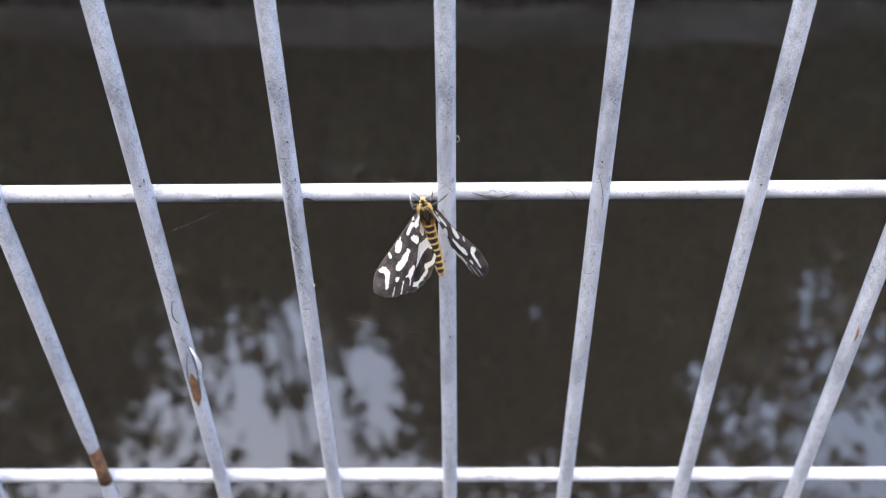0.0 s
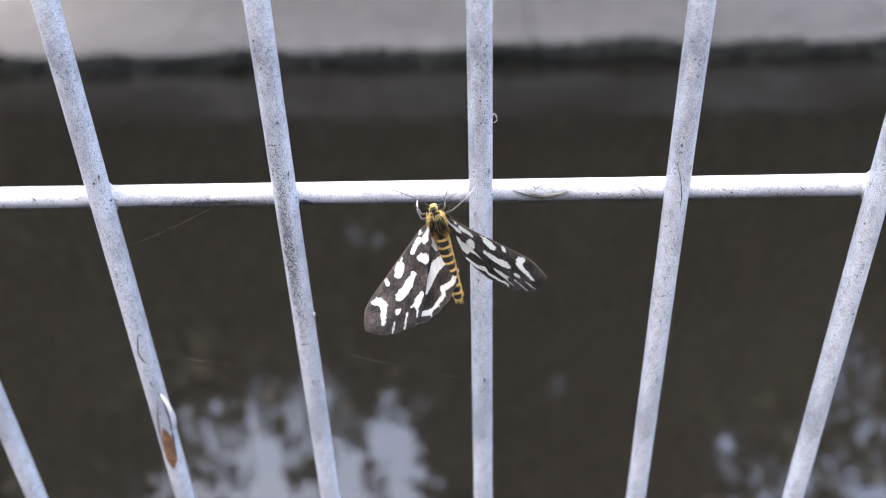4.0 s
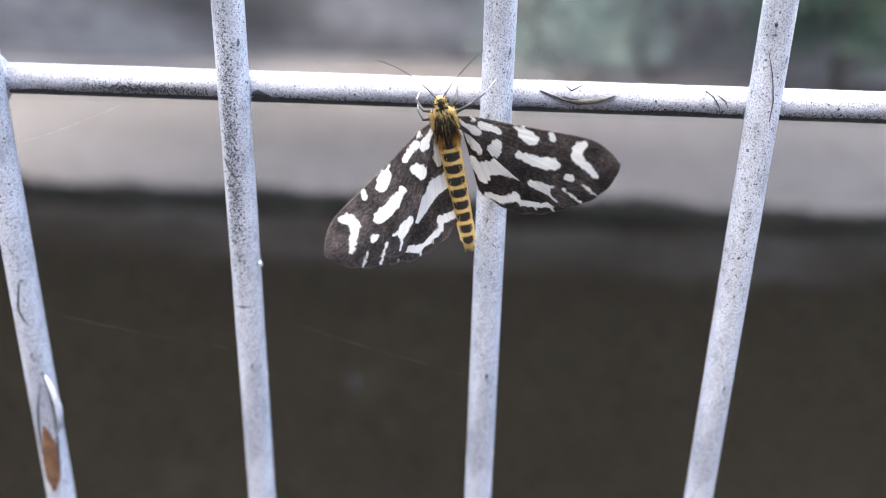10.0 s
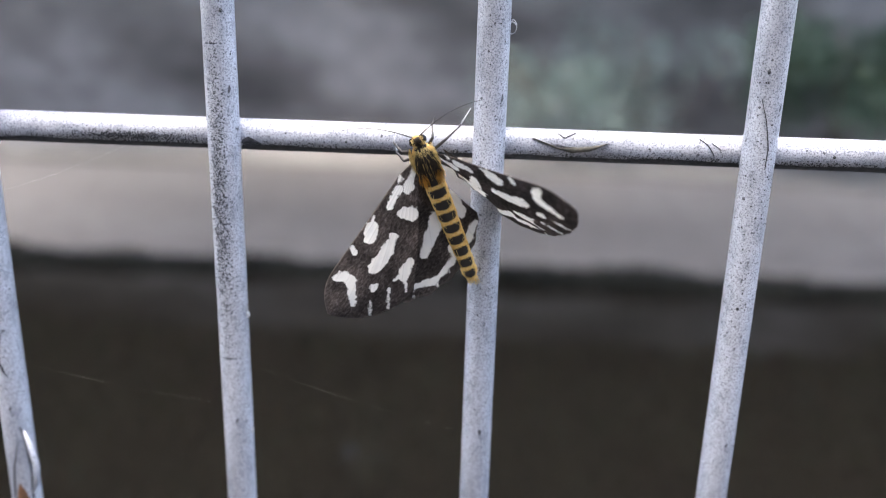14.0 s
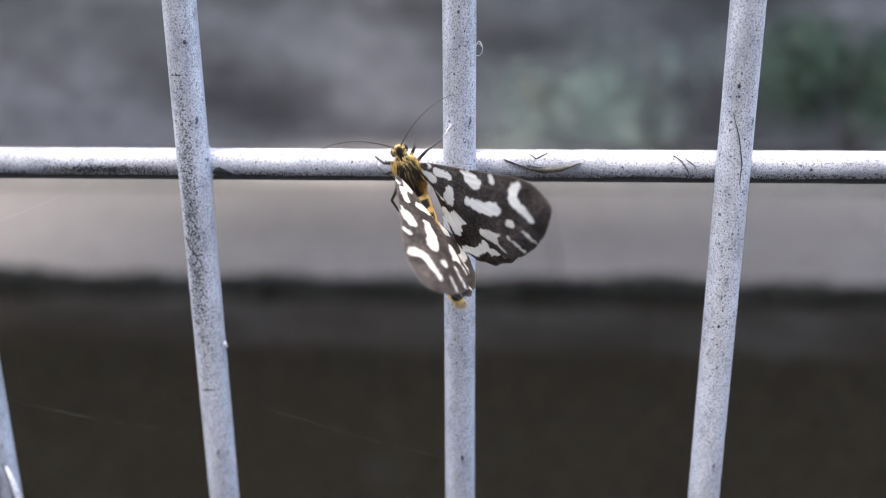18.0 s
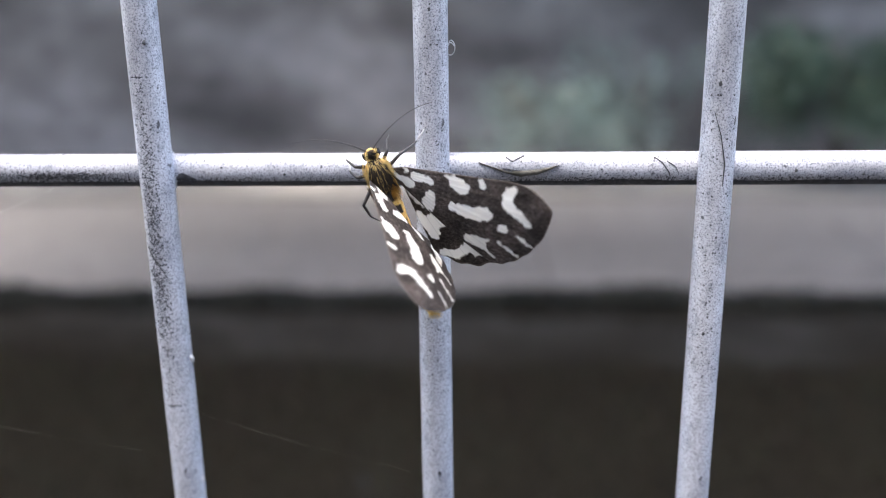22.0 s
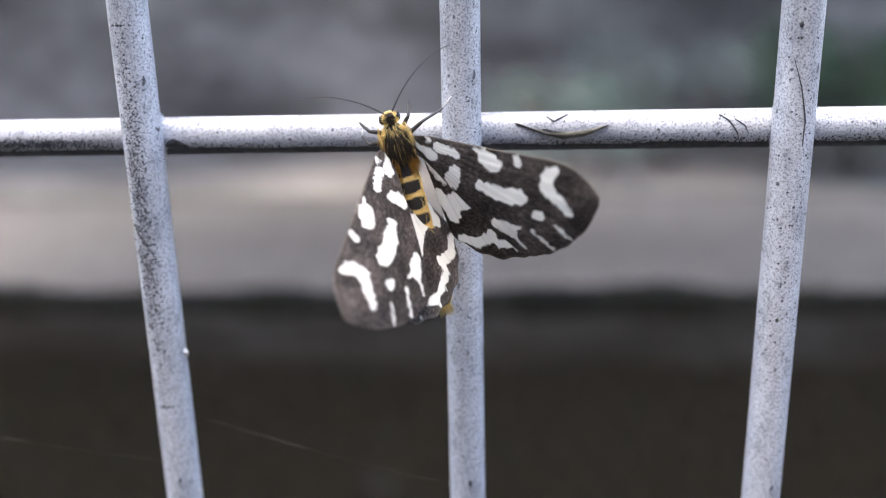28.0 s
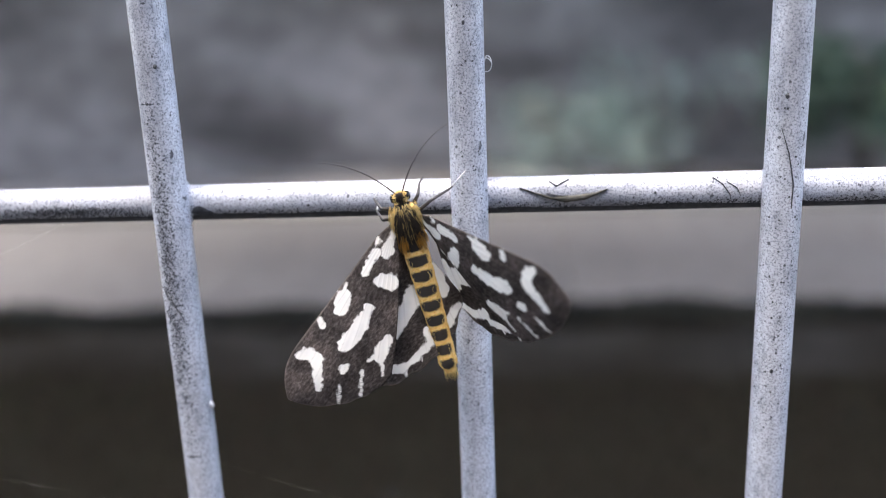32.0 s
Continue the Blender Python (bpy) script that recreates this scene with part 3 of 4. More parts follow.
def build_threads():
    """Loose spider silk on the wires."""
    def strand(pts, r, label):
        t = thing("spider_thread", label, "thread")
        bm = bmesh.new()
        tube(bm, pts, r if isinstance(r, list) else [r] * len(pts), 5)
        part("strand", bm, M_SILK, t)
    a, c = Vector((-0.073, 0.0062, ROW_A - 0.003)), Vector((wire_x(-2) + 0.002, 0.0010, 0.885))
    strand([a.lerp(c, k / 6) + Vector((0, 0, -0.0006 * math.sin(math.pi * k / 6))) for k in range(7)], 0.000007, "fine pale spider thread between two fence wires")
    for p, q in (((wire_x(-1) + 0.002, 0.0006, 0.8512), (-0.002, 0.0006, 0.8372)), ((wire_x(-2) + 0.002, 0.0006, 0.8492), (wire_x(-1) - 0.002, 0.0006, 0.8412))):
        p, q = Vector(p), Vector(q)
        strand([p.lerp(q, k / 10) + Vector((0, 0, -0.0008 * math.sin(math.pi * k / 10))) for k in range(11)], [0.000002 + 0.000005 * (0.2 < k / 10 < 0.5) for k in range(11)], "fine pale spider thread between two fence wires")
    curl = []
    for i in range(30):
        g = i / 29 * 2 * math.pi * 1.15
        curl.append((0.0034 + 0.0008 * math.sin(g), 0.0045 + 0.0003 * math.cos(2 * g), 0.9205 + 0.0012 * math.cos(g) - 0.0005 * i / 29))
    strand([(0.0024, 0.0040, 0.9192)] + curl, 0.00009, "small white curl of silk on a fence wire")


# ---- the moth ----
MM = 0.001
WING_ROOT = (1.7, 0.2, 5.3)      # millimetres from the middle of the body


def scale_wing_material():
    m, n, l, b = material("scaled_wing", rough=0.6)
    pale, vein, rim = n.new("ShaderNodeAttribute"), n.new("ShaderNodeAttribute"), n.new("ShaderNodeAttribute")
    pale.attribute_name, vein.attribute_name, rim.attribute_name = "pale", "vein", "rim"
    fray = noise_tex(n, l, 900, 3, 0.6)
    dust = noise_tex(n, l, 3000, 4, 0.65, stretch=(0.5, 1, 1))
    cloud = noise_tex(n, l, 220, 3, 0.5)
    # frayed edge of the pale patches
    add = n.new("ShaderNodeMath")
    add.operation = "MULTIPLY_ADD"
    l.new(fray.outputs["Fac"], add.inputs[0])
    add.inputs[1].default_value = 0.9
    l.new(pale.outputs["Fac"], add.inputs[2])
    edge = n.new("ShaderNodeMapRange")
    edge.inputs["From Min"].default_value, edge.inputs["From Max"].default_value = 0.33, 0.58
    l.new(add.outputs[0], edge.inputs["Value"])
    dk = ramp(n, [(0.34, (0.032, 0.026, 0.025)), (0.52, (0.072, 0.061, 0.059)), (0.72, (0.15, 0.133, 0.13))])
    l.new(dust.outputs["Fac"], dk.inputs["Fac"])
    blush = noise_tex(n, l, 160, 4, 0.6)
    bl = ramp(n, [(0.35, (0.55, 0.55, 0.55)), (0.5, (1.0, 1.0, 1.0)), (0.68, (2.0, 1.95, 1.9))])
    l.new(blush.outputs["Fac"], bl.inputs["Fac"])
    dark = mix_colors(n, l, 1.0, dk.outputs["Color"], bl.outputs["Color"], "MULTIPLY")
    wh = ramp(n, [(0.35, (0.82, 0.82, 0.81)), (0.65, (0.92, 0.91, 0.88))])
    l.new(cloud.outputs["Fac"], wh.inputs["Fac"])
    col = mix_colors(n, l, edge.outputs["Result"], dark, wh.outputs["Color"])
    vr = n.new("ShaderNodeMapRange")
    vr.inputs["From Min"].default_value, vr.inputs["From Max"].default_value = 0.05, 0.16
    vr.inputs["To Min"].default_value, vr.inputs["To Max"].default_value = 0.16, 0.0
    l.new(vein.outputs["Fac"], vr.inputs["Value"])
    col = mix_colors(n, l, vr.outputs["Result"], col, (0.09, 0.08, 0.075))
    rr = n.new("ShaderNodeMapRange")
    rr.inputs["From Min"].default_value, rr.inputs["From Max"].default_value = 0.10, 0.30
    rr.inputs["To Min"].default_value, rr.inputs["To Max"].default_value = 0.28, 0.0
    l.new(rim.outputs["Fac"], rr.inputs["Value"])
    col = mix_colors(n, l, rr.outputs["Result"], col, (0.30, 0.26, 0.23))
    l.new(col, b.inputs["Base Color"])
    b.inputs["Specular IOR Level"].default_value = 0.2
    bump_from(n, l, b, dust.outputs["Fac"], 0.35, 0.00008)
    glow = n.new("ShaderNodeBsdfTranslucent")
    l.new(col, glow.inputs["Color"])
    both = n.new("ShaderNodeMixShader")
    both.inputs["Fac"].default_value = 0.45
    l.new(b.outputs["BSDF"], both.inputs[1])
    l.new(glow.outputs["BSDF"], both.inputs[2])
    l.new(both.outputs["Shader"], n["Material Output"].inputs["Surface"])
    return m


def body_material():
    m, n, l, b = material("furry_body", rough=0.85)
    dark = n.new("ShaderNodeAttribute")
    dark.attribute_name = "dark"
    fuzz = noise_tex(n, l, 2200, 4, 0.7)
    add = n.new("ShaderNodeMath")
    add.operation = "MULTIPLY_ADD"
    l.new(fuzz.outputs["Fac"], add.inputs[0])
    add.inputs[1].default_value = 0.9
    l.new(dark.outputs["Fac"], add.inputs[2])
    edge = n.new("ShaderNodeMapRange")
    edge.inputs["From Min"].default_value, edge.inputs["From Max"].default_value = 0.35, 0.6
    l.new(add.outputs[0], edge.inputs["Value"])
    ye = ramp(n, [(0.3, (0.60, 0.33, 0.07)), (0.5, (0.82, 0.53, 0.17)), (0.7, (0.90, 0.70, 0.36))])
    l.new(fuzz.outputs["Fac"], ye.inputs["Fac"])
    l.new(mix_colors(n, l, edge.outputs["Result"], ye.outputs["Color"], (0.022, 0.018, 0.016)), b.inputs["Base Color"])
    bump_from(n, l, b, fuzz.outputs["Fac"], 0.6, 0.0003)
    return m


M_WING = scale_wing_material()
M_BODY = body_material()
M_HAIR_YELLOW = material("yellow_hair", (0.92, 0.68, 0.27), 0.8)[0]
M_HAIR_ORANGE = material("orange_hair", (0.72, 0.36, 0.06), 0.8)[0]
M_HAIR_DARK = material("dark_hair", (0.055, 0.040, 0.030), 0.8)[0]
M_LEG = material("dark_leg", (0.045, 0.042, 0.045), 0.5)[0]
M_LEG_PALE = material("pale_leg", (0.42, 0.42, 0.44), 0.6)[0]
M_EYE = material("compound_eye", (0.012, 0.010, 0.010), 0.18)[0]
M_ANTENNA = material("antenna", (0.05, 0.042, 0.04), 0.6)[0]


def pill(u, v, a, b, r0, r1):
    """How far (u, v) lies inside a pill from a to b whose radius runs from r0 to r1."""
    du, dv = b[0] - a[0], b[1] - a[1]
    k = max(0.0, min(1.0, ((u - a[0]) * du + (v - a[1]) * dv) / (du * du + dv * dv + 1e-9)))
    return r0 + (r1 - r0) * k - math.hypot(u - a[0] - k * du, v - a[1] - k * dv)


# pale patches: two ends in millimetres along and across the wing, and two radii
FORE_TIP = [
    ((26.2, 0.6), (25.1, 1.4), 0.7, 1.0), ((25.1, 1.4), (25.0, 3.0), 1.0, 0.95), ((25.3, 3.2), (28.6, 5.9), 0.95, 0.6),
    ((23.7, 7.4), (24.1, 7.4), 0.65, 0.6), ((26.3, 8.4), (28.8, 10.0), 0.25, 0.28), ((22.6, 9.9), (25.8, 12.2), 0.2, 0.28),
]
FORE_MIDDLE = [
    ((20.0, -0.1), (20.4, 0.5), 0.45, 0.65), ((13.0, -0.3), (14.4, 0.3), 0.3, 0.8), ((14.6, 0.6), (16.6, 1.5), 1.15, 1.15),
    ((14.0, 4.9), (16.8, 5.5), 0.8, 1.2), ((16.8, 5.5), (20.9, 5.3), 1.2, 1.2),
    ((16.3, 10.4), (18.9, 10.7), 0.8, 1.2), ((19.2, 11.0), (21.2, 13.0), 0.55, 0.2), ((18.9, 10.4), (20.6, 9.9), 0.7, 0.3),
]
FORE_ROOT = [
    ((9.9, 1.0), (6.4, 0.6), 0.55, 0.8), ((1.8, 0.7), (4.8, 2.0), 0.35, 1.15), ((9.4, 3.7), (8.7, 5.2), 1.0, 1.5), ((4.2, -0.25), (4.6, -0.2), 0.4, 0.4),
]
FORE_PATCHES = FORE_TIP + FORE_MIDDLE + FORE_ROOT
HIND_PATCHES = [
    ((0.9, 3.1), (2.6, 6.0), 0.7, 1.1), ((1.0, 8.6), (2.6, 11.6), 1.1, 1.6), ((2.8, 10.0), (6.2, 9.5), 1.4, 1.7), ((6.2, 9.3), (12.3, 11.4), 1.7, 0.9),
    ((18.7, 13.3), (15.3, 16.1), 0.6, 0.75), ((15.3, 16.1), (13.6, 16.4), 0.75, 0.5), ((13.6, 16.4), (9.8, 16.5), 0.5, 0.75), ((9.8, 16.5), (8.6, 15.1), 0.6, 0.9), ((8.6, 15.1), (5.5, 16.3), 0.9, 0.9), ((5.5, 16.3), (2.6, 15.6), 0.9, 0.8),
    ((19.3, 14.2), (20.4, 15.5), 0.25, 0.2), ((15.3, 16.4), (16.2, 18.2), 0.35, 0.15), ((12.0, 16.5), (12.3, 17.9), 0.4, 0.15),
]


def fore_point(s, k):
    """A point of the forewing: s along the span, k from leading to trailing edge."""
    u = 32.8 * (1 - (1 - s) ** 1.5)
    lead = -0.75 * min(1.0, u / 4.0) + (3.9 * ((u - 24.0) / 8.8) ** 3 if u > 24.0 else 0)
    if u < 20.5:
        trail = 0.5 + 13.8 * (0.75 * u / 20.5 + 0.25 * math.sin(math.pi / 2 * u / 20.5))
    else:
        trail = 3.2 + 11.1 * max(0.0, 1 - ((u - 20.5) / 12.3) ** 1.8) ** 0.64
    trail += 0.12 * math.sin(u * 2.3) * (u > 20)
    return u, lead + (trail - lead) * k, (trail - lead)


def hind_point(s, k):
    """A point of the hindwing: s out from its root, k round from the forewing to the body."""
    a = 24 + 63 * k
    r = 25.6 - 3.4 * min(1.0, max(0.0, (a - 32) / 24)) ** 1.5 - 8.5 * (max(0.0, a - 56) / 35) ** 1.2 + 0.22 * math.cos(k * 40)
    r *= 1.07
    return r * s * math.cos(radians(a)), r * s * math.sin(radians(a)), 25 * s


def wing_mesh(name, point, patches, sign, nu, nv, fan, arch, seed):
    bm = bmesh.new()
    lay = [bm.verts.layers.float.new(k) for k in ("pale", "vein", "rim")]
    veins = [fan * (i + 0.4) / 9 for i in range(9)]
    grid = []
    for i in range(nu + 1):
        row = []
        for j in range(nv + 1):
            s, k = i / nu, j / nv
            u, v, w = point(s, k)
            ang, rad = math.atan2(v, max(u, 0.01)), math.hypot(u, v)
            camber = -arch * math.sin(math.pi * k) * (w / 15) + 0.03 * math.cos(2 * math.pi * ang / (fan / 9)) * min(1, rad / 6) + 0.5 * (rad / 30) ** 2
            p = bm.verts.new((sign * u * MM, camber * MM, -v * MM))
            p[lay[0]] = max(pill(u + 0.35 * noise.noise(Vector((u * 0.55, v * 0.55, seed))) + 0.3 * noise.noise(Vector((u * 1.5, v * 1.5, seed))), v + 0.3 * noise.noise(Vector((v * 0.6, u * 0.6, seed + 9))) + 0.3 * noise.noise(Vector((v * 1.6, u * 1.6, seed + 4))), *q) for q in patches)
            p[lay[1]] = min(abs(math.sin(ang - a)) * rad for a in veins) if rad > 3 else 1.0
            p[lay[2]] = min((1 - s) * (9 if fan < 0.75 else 14), k * w if fan < 0.75 else 9, ((1 - k) * w) if s > 0.6 or fan > 0.75 else 9)
            row.append(p)
        grid.append(row)
    for a, b in zip(grid, grid[1:]):
        for j in range(nv):
            q = (a[j], b[j], b[j + 1], a[j + 1])
            bm.faces.new(q if sign > 0 else q[::-1])
    bmesh.ops.remove_doubles(bm, verts=bm.verts, dist=1e-7)
    return mesh_from(name, bm, M_WING)


def hairs(bm, rng, count, where, length, thick):
    """Short tapering hairs; where() gives a root and a direction, in millimetres."""
    for _ in range(count):
        p, d = where(rng)
        p, d = Vector(p), Vector(d).normalized()
        L = length * rng.uniform(0.6, 1.3)
        side = d.cross(Vector((rng.uniform(-1, 1), rng.uniform(-1, 1), rng.uniform(-1, 1)))).normalized() * thick
        up = d.cross(side).normalized() * thick
        bend = Vector((0, 0, -0.25 * L))
        a, b, c = [bm.verts.new((p + q) * MM) for q in (side, -0.5 * side + up, -0.5 * side - up)]
        t = bm.verts.new((p + d * L + bend) * MM)
        for f in ((a, b, t), (b, c, t), (c, a, t)):
            bm.faces.new(f)


def build_moth():
    moth = thing("moth", "black and white patched moth with banded yellow abdomen on wire", "moth")

    # abdomen, ringed, with a black saddle on every segment
    bm = bmesh.new()
    dk = bm.verts.layers.float.new("dark")
    n, m = 110, 44
    grid = []
    for i in range(n + 1):
        f = i / n
        z = 2.0 - 24.2 * f
        seg = (f * 9.2) % 1.0
        r = (2.05 - 0.55 * f - 0.3 * max(0, 0.12 - f) / 0.12) * (1 + 0.05 * math.sin(math.pi * seg)) * (1 - max(0, f - 0.93) / 0.07 * 0.45)
        row = []
        for j in range(m):
            a = 2 * math.pi * j / m
            p = bm.verts.new((r * math.sin(a) * MM, (-r * math.cos(a) * 0.95 + 0.35 * math.sin(math.pi * f)) * MM, z * MM))
            d = abs((a + math.pi) % (2 * math.pi) - math.pi)
            number = int(f * 9.2)
            half = (0.9, 1.05, 1.15, 1.2, 1.2, 1.1, 1.05, 1.0, 0.85)[min(number, 8)]
            saddle = min(half - d * (1 + 0.3 * seg), (0.37 - 0.10 * (d / 0.9) ** 2 - abs(seg - 0.5)) * 2.4)
            dot = 0.28 - math.hypot((d - 1.75) * 1.2, (seg - 0.5) * 1.4)
            p[dk] = max(saddle, dot) if number < 9 else -0.6
            row.append(p)
        grid.append(row)
    for a, b in zip(grid, grid[1:]):
        for j in range(m):
            bm.faces.new((a[j], a[(j + 1) % m], b[(j + 1) % m], b[j]))
    bm.faces.new(grid[-1][::-1])
    bm.faces.new(grid[0])
    abdomen = part("abdomen", bm, M_BODY, moth, "yellow abdomen with black saddles")
    rng = random.Random(8)
    bm = bmesh.new()
    hairs(bm, rng, 90, lambda g: ((g.uniform(-1, 1), g.uniform(-1, 0.8), -21.6), (g.uniform(-.35, .35), g.uniform(-.35, .35), -1)), 1.5, 0.07)
    part("tail_tuft", bm, [M_HAIR_YELLOW], abdomen, "short yellow hair tuft")
    bm = bmesh.new()

    def flank(g):
        a, z = g.uniform(0.5, 2.6) * g.choice((-1, 1)), g.uniform(-21, 1)
        r = 1.95 - 0.55 * (2 - z) / 24.2
        return (r * math.sin(a), -r * math.cos(a), z), (math.sin(a), -math.cos(a), -1.6)
    hairs(bm, rng, 420, flank, 0.55, 0.035)
    part("fur", bm, [M_HAIR_YELLOW], abdomen, "fine yellow fur")

    # thorax
    bm = bmesh.new()
    ellipsoid(bm, (0, 0.1 * MM, 3.9 * MM), (2.5 * MM, 2.3 * MM, 4.1 * MM), 36, 26, 0.05, 3)
    dk = bm.verts.layers.float.new("dark")
    for v in bm.verts:
        x, z = v.co.x / MM, v.co.z / MM
        v[dk] = max(1.25 - abs(x), min(0.55 - abs(abs(x) - 1.35), (2.2 - abs(z - 4.2)))) if z > 1.4 else -0.3
    thorax = part("thorax", bm, M_BODY, moth, "dark furry thorax edged yellow")
    bm = bmesh.new()

    def back(g):
        a, z = g.uniform(-1.0, 1.0), g.uniform(2.2, 6.6)
        r = 2.4 * math.sqrt(max(0.05, 1 - ((z - 3.9) / 4.1) ** 2))
        return (r * math.sin(a), -r * math.cos(a) * 0.93, z), (math.sin(a) * 0.8, -math.cos(a) * 0.5, -1.2)
    hairs(bm, rng, 520, back, 1.1, 0.055)
    part("dark_fur", bm, [M_HAIR_DARK], thorax, "dark brown fur")
    bm = bmesh.new()

    def collar(g):
        a = g.uniform(-1.9, 1.9)
        return (2.0 * math.sin(a), -1.8 * math.cos(a), g.uniform(6.2, 7.6)), (math.sin(a) * 0.9, -math.cos(a) * 0.6, -0.7)
    hairs(bm, rng, 190, collar, 0.7, 0.045)

    def shoulder(g):
        s = g.choice((-1, 1))
        return (s * g.uniform(1.5, 2.4), -g.uniform(0.5, 1.6), g.uniform(4.6, 7.0)), (s * 0.45, -0.35, -1.0)
    hairs(bm, rng, 150, shoulder, 1.2, 0.05)
    hairs(bm, rng, 36, back, 1.2, 0.045)
    part("yellow_fur", bm, [M_HAIR_YELLOW], thorax, "straw-yellow collar fur")
    bm = bmesh.new()

    def waist(g):
        a, z = g.uniform(0.35, 1.5) * g.choice((-1, 1)), g.uniform(0.2, 2.8)
        r = 2.35 * math.sqrt(max(0.05, 1 - ((z - 3.9) / 4.1) ** 2))
        return (r * math.sin(a), -r * math.cos(a), z), (math.sin(a) * 0.5, -math.cos(a) * 0.4, -1.3)
    hairs(bm, rng, 320, waist, 1.4, 0.05)
    part("orange_fur", bm, [M_HAIR_ORANGE], thorax, "orange fur round the waist")

    # head
    bm = bmesh.new()
    ellipsoid(bm, (0, 0.1 * MM, 8.5 * MM), (1.25 * MM, 1.3 * MM, 1.2 * MM), 24, 18)
    dk = bm.verts.layers.float.new("dark")
    for v in bm.verts:
        v[dk] = 1.0 - math.hypot(v.co.x / MM, v.co.z / MM - 8.6)
    head = part("head", bm, M_BODY, moth)
    for s in (-1, 1):
        bm = bmesh.new()
        ellipsoid(bm, (s * 1.1 * MM, -0.1 * MM, 8.6 * MM), (0.58 * MM, 0.78 * MM, 0.75 * MM), 18, 12)
        part("eye", bm, M_EYE, head, "glossy black compound eye")
    bm = bmesh.new()
    hairs(bm, rng, 200, lambda g: ((g.choice((-1, 1)) * g.uniform(0.55, 1.15), -g.uniform(0.2, 1.1), 8.3 + g.uniform(-0.7, 1.0)), (g.uniform(-.6, .6), -0.5, g.uniform(-0.3, 1.0))), 0.7, 0.04)
    part("face_fur", bm, [M_HAIR_YELLOW], head, "yellow face fur")
    bm = bmesh.new()
    hairs(bm, rng, 170, lambda g: ((g.uniform(-0.6, 0.6), -g.uniform(0.7, 1.25), 8.3 + g.uniform(-0.6, 1.1)), (g.uniform(-.5, .5), -0.8, g.uniform(-0.2, 0.8))), 0.6, 0.05)
    part("brow_fur", bm, [M_HAIR_DARK], head, "blackish fur on the brow")

    antennae = {}
    for s in (-1, 1):
        bm = bmesh.new()
        pts, rad = [], []
        for i in range(33):
            f = i / 32
            a = radians(22 + 46 * f ** 1.3)
            q = Vector(pts[-1]) / MM if pts else Vector((0, 0, 0))
            q = q + Vector((s * math.sin(a), -0.25 + 0.6 * f, math.cos(a))) * (13.4 / 32) if pts else q
            pts.append(tuple(q * MM))
            rad.append((0.13 - 0.085 * f) * MM)
        tube(bm, pts, rad, 7)
        antennae[s] = part("antenna", bm, M_ANTENNA, moth, "thin dark antenna")

    # legs: hip, knee, heel, claw
    legs = [((-1.4, 0.9, 6.6), (-3.4, -0.2, 7.6), (-4.4, 2.2, 9.0), (-3.6, 4.4, 9.8)),
            ((1.4, 0.9, 6.6), (2.8, -0.2, 8.2), (3.4, 2.4, 9.6), (4.2, 4.4, 10.2)),
            ((-1.6, 1.3, 5.2), (-3.8, 0.6, 5.6), (-4.6, 3.0, 6.8), (-4.2, 4.8, 7.8)),
            ((1.6, 1.3, 5.2), (4.6, 0.0, 6.8), (8.0, 2.6, 7.4), (11.0, 4.6, 9.2)),
            ((-1.5, 1.5, 3.6), (-4.6, 1.0, 0.6), (-4.2, 3.6, -2.2), (-2.4, 5.0, -4.4)),
            ((1.5, 1.5, 3.6), (4.4, 1.4, 0.4), (4.4, 3.6, -2.4), (5.6, 5.0, -4.6))]
    for i, joints in enumerate(legs):
        bm = bmesh.new()
        q = [Vector(j) for j in joints]
        pts, rad = [], []
        for a, b, r0, r1 in ((q[0], q[1], 0.36, 0.29), (q[1], q[2], 0.26, 0.19), (q[2], q[3], 0.16, 0.08)):
            for k in range(6):
                pts.append((a + (b - a) * k / 6) * MM)
                rad.append((r0 + (r1 - r0) * k / 6) * MM)
        pts.append(q[3] * MM)
        rad.append(0.07 * MM)
        tube(bm, pts, rad, 8)
        leg = part("leg", bm, M_LEG, moth, "thin dark jointed leg")
        if i in (0, 2, 3):
            bm = bmesh.new()
            tube(bm, [(q[2] * 0.9 + q[3] * 0.1) * MM, (q[2] * 0.5 + q[3] * 0.5) * MM, q[3] * MM], [0.16 * MM, 0.15 * MM, 0.08 * MM], 8)
            part("foot", bm, M_LEG_PALE, leg, "pale foot")

    wings = {}
    for s, side in ((-1, "L"), (1, "R")):
        fore = new("forewing", wing_mesh("forewing", fore_point, FORE_PATCHES, s, 110, 60, 0.62, 0.7, 2))
        hind = new("hindwing", wing_mesh("hindwing", hind_point, [tuple((1.07 * u, 1.07 * v) for u, v in ends) + tuple(wide) for *ends, r0, r1 in HIND_PATCHES for wide in ((r0, r1),)], s, 72, 72, 1.4, 0.2, 5))
        for w, lab in ((fore, "black forewing with white patches"), (hind, "black hindwing with white patches")):
            w.parent = moth
            tagged(w, lab)
            sol = w.modifiers.new("thickness", "SOLIDIFY")
            sol.thickness, sol.offset = 0.00007, 0
        wings[side] = (fore, hind)
    return moth, wings, antennae


